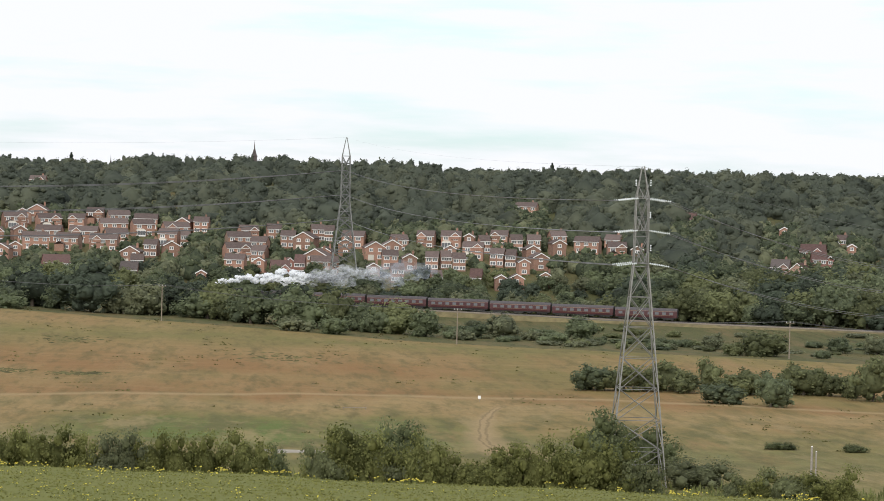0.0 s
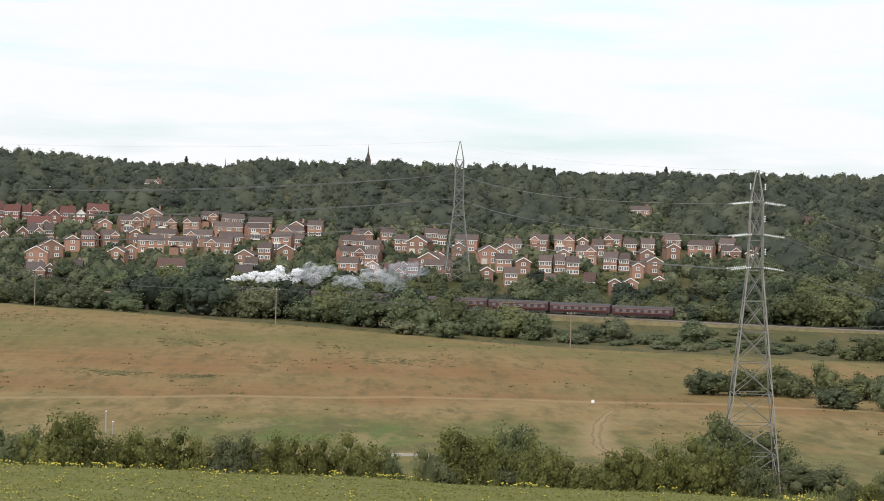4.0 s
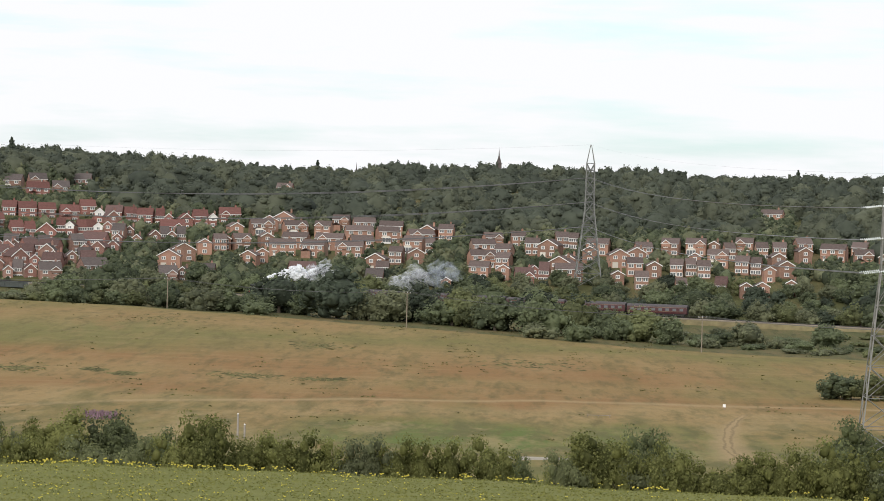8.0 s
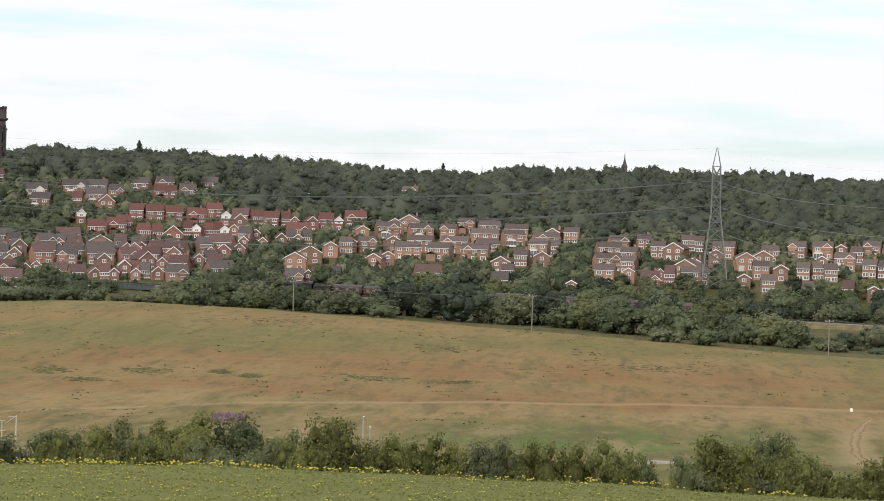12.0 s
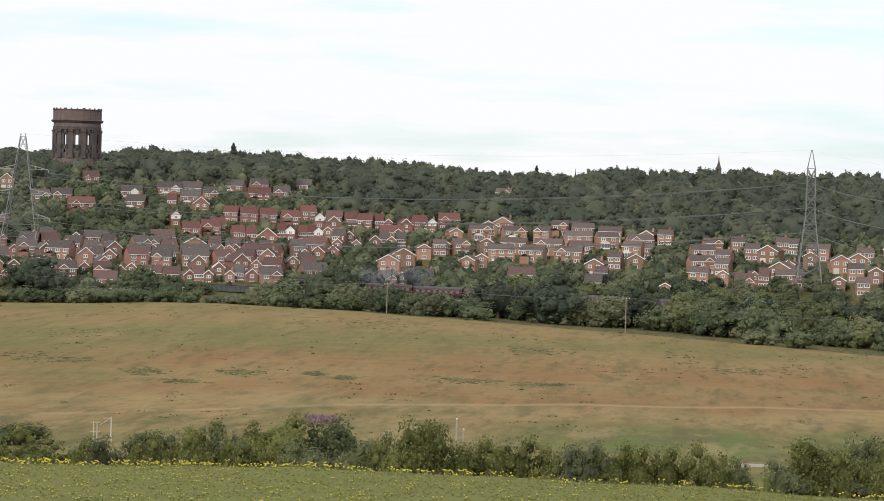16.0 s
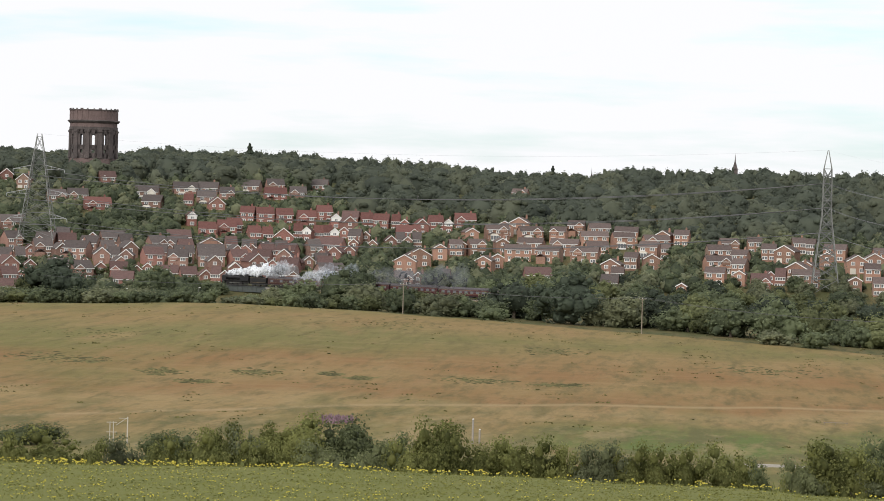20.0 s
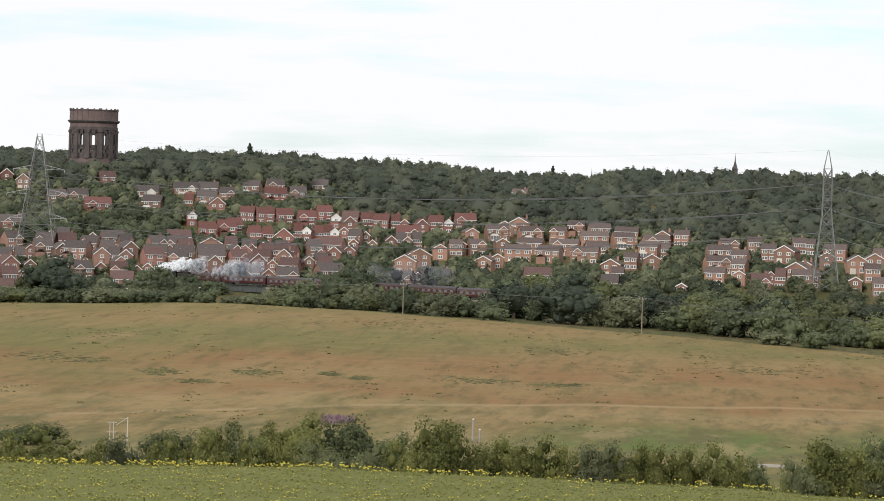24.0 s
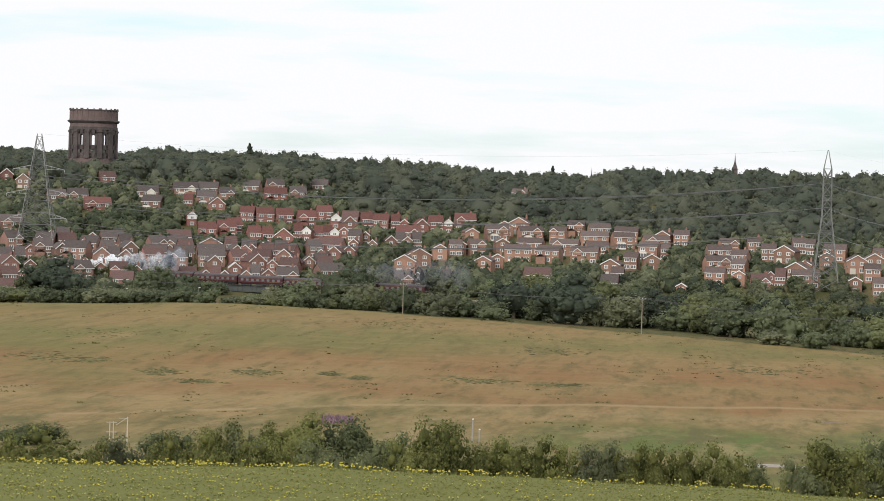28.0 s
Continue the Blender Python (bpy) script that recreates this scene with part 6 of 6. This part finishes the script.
# ---- meadow plants ----
def flower_field():
    """Ragwort over the near slope, thickest along its brow: stalks and flat yellow heads."""
    rng = np.random.default_rng(12)
    stalks, heads = [[], []], [[], []]
    so = ho = 0
    for i in range(2300):
        b = rng.uniform(-15.5, 13.5)
        brow = rng.random() < 0.34
        d = rng.normal(150, 4) if brow else rng.uniform(98, 150)
        dense = np.clip(0.95 - (b + 15) / 20, 0.12, 1) + 0.35 * noise.noise((b * 1.3, d * 0.05, 0))
        if rng.random() > dense:
            continue
        h = rng.uniform(0.12, 0.34) if brow else rng.uniform(0.06, 0.18)
        p = np.array(spot(b, d))
        for k in range(3 if brow else 2):
            q = p + np.array([rng.normal(0, 0.12), rng.normal(0, 0.12), h * rng.uniform(0.8, 1.1)])
            w = 0.012
            stalks[0] += [p + (-w, 0, -0.1), p + (w, 0, -0.1), q + (w, 0, 0), q + (-w, 0, 0)]
            stalks[1].append((so, so + 1, so + 2, so + 3))
            so += 4
            r = rng.uniform(0.026, 0.052) if brow else rng.uniform(0.014, 0.032)
            for a in range(3):
                ang = a * 1.047 + rng.uniform(0, 1)
                u = np.array([math.cos(ang), math.sin(ang), rng.uniform(-0.3, 0.3)]) * r
                v = np.array([0, -0.25, 1.0]) * r * 0.6
                heads[0] += [q - u - v, q + u - v, q + u + v, q - u + v]
                heads[1].append((ho, ho + 1, ho + 2, ho + 3))
                ho += 4
    thing = tagged(new("ragwort"), "yellow flowering ragwort scattered over the green slope", "flowers", kind="stuff")
    mesh_part("stalks", quick_mesh("stalks", stalks[0], np.array(stalks[1])), STALK, thing)
    mesh_part("flower_heads", quick_mesh("flower_heads", heads[0], np.array(heads[1])), YELLOW, thing, "yellow flower heads")


flower_field()


def blades(name, count, b0, b1, d0, d1, h0, h1, wide, material, label, clump=0.3, gate=None):
    """Grass tufts: fans of thin bent blades."""
    rng = np.random.default_rng(count)
    verts, faces, o = [], [], 0
    for i in range(count):
        b, d = rng.uniform(b0, b1), math.sqrt(rng.uniform(d0 * d0, d1 * d1))
        if gate and not gate(b, d, rng):
            continue
        p = np.array(spot(b, d))
        for k in range(5):
            q = p + np.array([rng.normal(0, clump), rng.normal(0, clump), 0])
            a = rng.uniform(0, 6.283)
            u = np.array([math.cos(a), math.sin(a), 0]) * wide * rng.uniform(0.6, 1.3)
            t = np.array([rng.normal(0, clump * 0.5), rng.normal(0, clump * 0.5), rng.uniform(h0, h1)])
            verts += [q - u - (0, 0, 0.1), q + u - (0, 0, 0.1), q + t * 0.6 + u * 0.7, q + t, ]
            faces.append((o, o + 1, o + 2, o + 3))
            o += 4
    tagged(mesh_part(name, quick_mesh(name, verts, np.array(faces)), material), label, "grass", kind="stuff")


blades("slope_grass", 6000, -15.5, 13.8, 98, 156, 0.015, 0.05, 0.05, GRASS, "short green grass on the near slope")
blades("field_tufts", 4000, -15.5, 13.8, 430, 860, 0.08, 0.26, 0.3, DRY, "dark tussocks scattered through the dry field", 0.5,
       lambda b, d, rng: noise.noise((b * 0.9, d * 0.02, 5)) > rng.uniform(0.0, 0.75))
def tussocks():
    """Clusters of darker tussocks on the open field."""
    rng = np.random.default_rng(77)
    spots = [(-14.0, 617, 0.9, 14), (-13.0, 602, 0.7, 10), (-11.4, 575, 0.4, 8), (-10.7, 552, 0.4, 7), (-9.6, 580, 0.5, 9), (-8.0, 580, 0.25, 4), (-7.4, 570, 0.25, 5), (-5.0, 573, 0.8, 8), (-3.3, 567, 0.6, 6), (-3.5, 680, 0.6, 14), (-12.6, 696, 1.3, 22), (-7.0, 760, 1.3, 25), (0.8, 640, 1.0, 18)]
    verts, faces, o = [], [], 0
    for b0, d0, sb, sd in spots:
        for i in range(120):
            p = np.array(spot(b0 + rng.normal(0, sb * 0.5), d0 + rng.normal(0, sd * 0.5)))
            r, h = rng.uniform(0.5, 1.9) * (1.0 if sb < 1.2 else 0.6), rng.uniform(0.04, 0.20)
            ring = [p + np.array([r * math.cos(a) * rng.uniform(0.7, 1.2), r * math.sin(a), -0.1]) for a in np.linspace(0, 6.283, 7)[:-1]]
            verts += ring + [p + np.array([rng.normal(0, 0.1), 0, h])]
            faces += [(o + k, o + (k + 1) % 6, o + 6) for k in range(6)]
            o += 7
    tagged(mesh_part("tussocks", quick_mesh("tussocks", verts, np.array(faces)), TUFT), "green-brown tussocks in clusters on the open field", "grass", kind="stuff")


tussocks()
blades("hedge_bottom", 5000, -15.5, 13.8, 235, 345, 0.3, 1.3, 0.12, STALK, "rank green weeds and long grass around the hedgerow", 0.5)
blades("willowherb", 85, -8.15, -7.55, 452, 464, 0.4, 0.9, 0.12, PURPLE, "patch of purple flowering willowherb in the meadow", 0.4)


def parked_car(b, d, turn, paint_mat, words):
    car = tagged(new("parked_car"), words, "car", "parked cars")
    car.matrix_basis = facing(b, d, 0.1, turn)
    bm = bmesh.new()
    prism(bm, [(-2.1, 0.25), (2.1, 0.25), (2.15, 0.75), (1.2, 0.9), (0.6, 1.42), (-1.2, 1.45), (-2.0, 0.95)], -0.85, 0.85)
    part("body", bm, paint_mat, car)
    for y in (-0.86, 0.86):
        bm = bmesh.new()
        prism(bm, [(-1.6, 0.95), (0.95, 0.92), (0.5, 1.35), (-1.15, 1.38)], y - 0.01, y + 0.01)
        part("side_window", bm, GLASS, car)
        for x in (-1.3, 1.3):
            part("wheel", rod(bmesh.new(), (x, y - 0.1, 0.32), (x, y + 0.1, 0.32), 0.32, 0.32, 14), IRON, car)


parked_car(-8.2, 1150, 10, CAR[0], "white car parked between the red brick houses")
parked_car(-0.95, 1118, -14, CAR[1], "dark car parked in front of the houses")
parked_car(-4.7, 1165, 20, CAR[0], "white car parked on the estate road")


def stony_patch():
    """Bare stony ground at the foot of the field."""
    c = spot(0.95, 391, 0.05)
    ring = [c + Vector((5.0 * math.cos(a) * (1 + 0.2 * noise.noise((a, 1, 0))), 3.0 * math.sin(a) * (1 + 0.3 * noise.noise((a, 5, 0))), 0)) for a in np.linspace(0, 6.283, 25)[:-1]]
    verts = ring + [c]
    faces = [(i, (i + 1) % 24, 24) for i in range(24)]
    tagged(mesh_part("stony_ground", quick_mesh("stony_ground", verts, np.array(faces)), STONY), "small pale patch of bare stony ground in the field", "ground", kind="structure")


stony_patch()


def low_barrier():
    thing = tagged(new("timber_barrier"), "low weathered timber barrier in the grass", "barrier")
    thing.matrix_basis = facing(2.25, 488)
    part("rail", boxes(((0, 0, 0.38), (4.2, 0.12, 0.11))), POLE, thing)
    for x in (-1.9, 0, 1.9):
        part("post", boxes(((x, 0.12, 0.15), (0.11, 0.1, 0.6))), POLE, thing)


low_barrier()


# ---- what moves ----
def motions():
    ts = [i * 0.5 for i in range(57)]
    for ob, behind, half in TRAIN:
        walk(ob, [(t, vehicle_pose(run(t) - behind, half)) for t in ts])
    for ob, at, r in TURNING:
        step = 0.1 if r < 0.7 else 0.15
        n = int(round(28 / step))
        first = run(0)
        walk(ob, [(28.0 * i / n, Matrix.Translation(at) @ Matrix.Rotation((run(28.0 * i / n) - first) / r, 4, "Y")) for i in range(n + 1)])
    # the plume hangs in the air and thins out once the engine coasts, and builds up again behind the trees
    sink_t = [0, 9.5, 10.5, 12, 13, 15.8, 17.2, 20, 28]
    sink_z = [0, 0.4, -1.5, -6, -17, -17, -3.0, -0.8, -0.4]

    def plume_pose(t, lag, low):
        m = vehicle_pose(run(t) - 0.2 - lag, 3)
        return Matrix.Translation((0, 0, 4.7 + low)) @ m

    left = run(12.5) - run(7.6)
    walk(PLUME, [(t, plume_pose(t, max(0.0, run(t) - run(7.6)) if t <= 12.5 else float(np.interp(t, [12.5, 15.5], [left, 0.0])), float(np.interp(t, sink_t, sink_z)))) for t in ts])
    walk(WISPS, [(t, plume_pose(t, 34 + float(np.interp(t, [0, 6, 12, 16, 20, 28], [0, 8, 34, 10, -4, -10])), float(np.interp(t, [0, 9, 11.5, 12.5, 17.2, 19.5, 28], [0.5, 0.5, -2.5, -18, -18, -2.5, -1])))) for t in ts])
    # soot left in the air where the engine is opened up again
    walk(HAZE, [(t, plume_pose(min(t, 16.0), 14.0, float(np.interp(t, [0, 13, 15, 24, 28], [-18, -18, -0.5, 1.0, 1.5])))) for t in ts])
    # the trail is longest at the start and shortens as the engine eases off
    LENGTH_T, LENGTH = [0, 3, 6, 8, 12, 17, 20, 25, 28], [1.05, 0.9, 0.72, 0.58, 0.45, 0.5, 0.62, 0.5, 0.6]
    for ob, at, speed, spin, phase, f in STEAM_PUFFS:
        size = ob.scale.copy()
        rows = []
        for t in ts[::2]:
            sway = Vector((1.8 * math.sin(0.45 * t * speed + phase) * (0.3 + f), 0.5 * math.sin(0.3 * t + phase), 0.9 * math.sin(0.6 * t * speed + phase * 2) * (0.15 + f)))
            place = Vector((at.x * float(np.interp(t, LENGTH_T, LENGTH)), at.y, at.z * float(np.interp(t, [0, 8, 18, 24, 28], [1.0, 0.85, 0.4, 0.5, 0.6]))))
            rows.append((t, Matrix.Translation(place + sway) @ Euler((0.1 * t * speed, radians(spin) * t * 0.3, radians(spin) * t * 0.5)).to_matrix().to_4x4()))
        walk(ob, rows)
        ob.scale = size


motions()
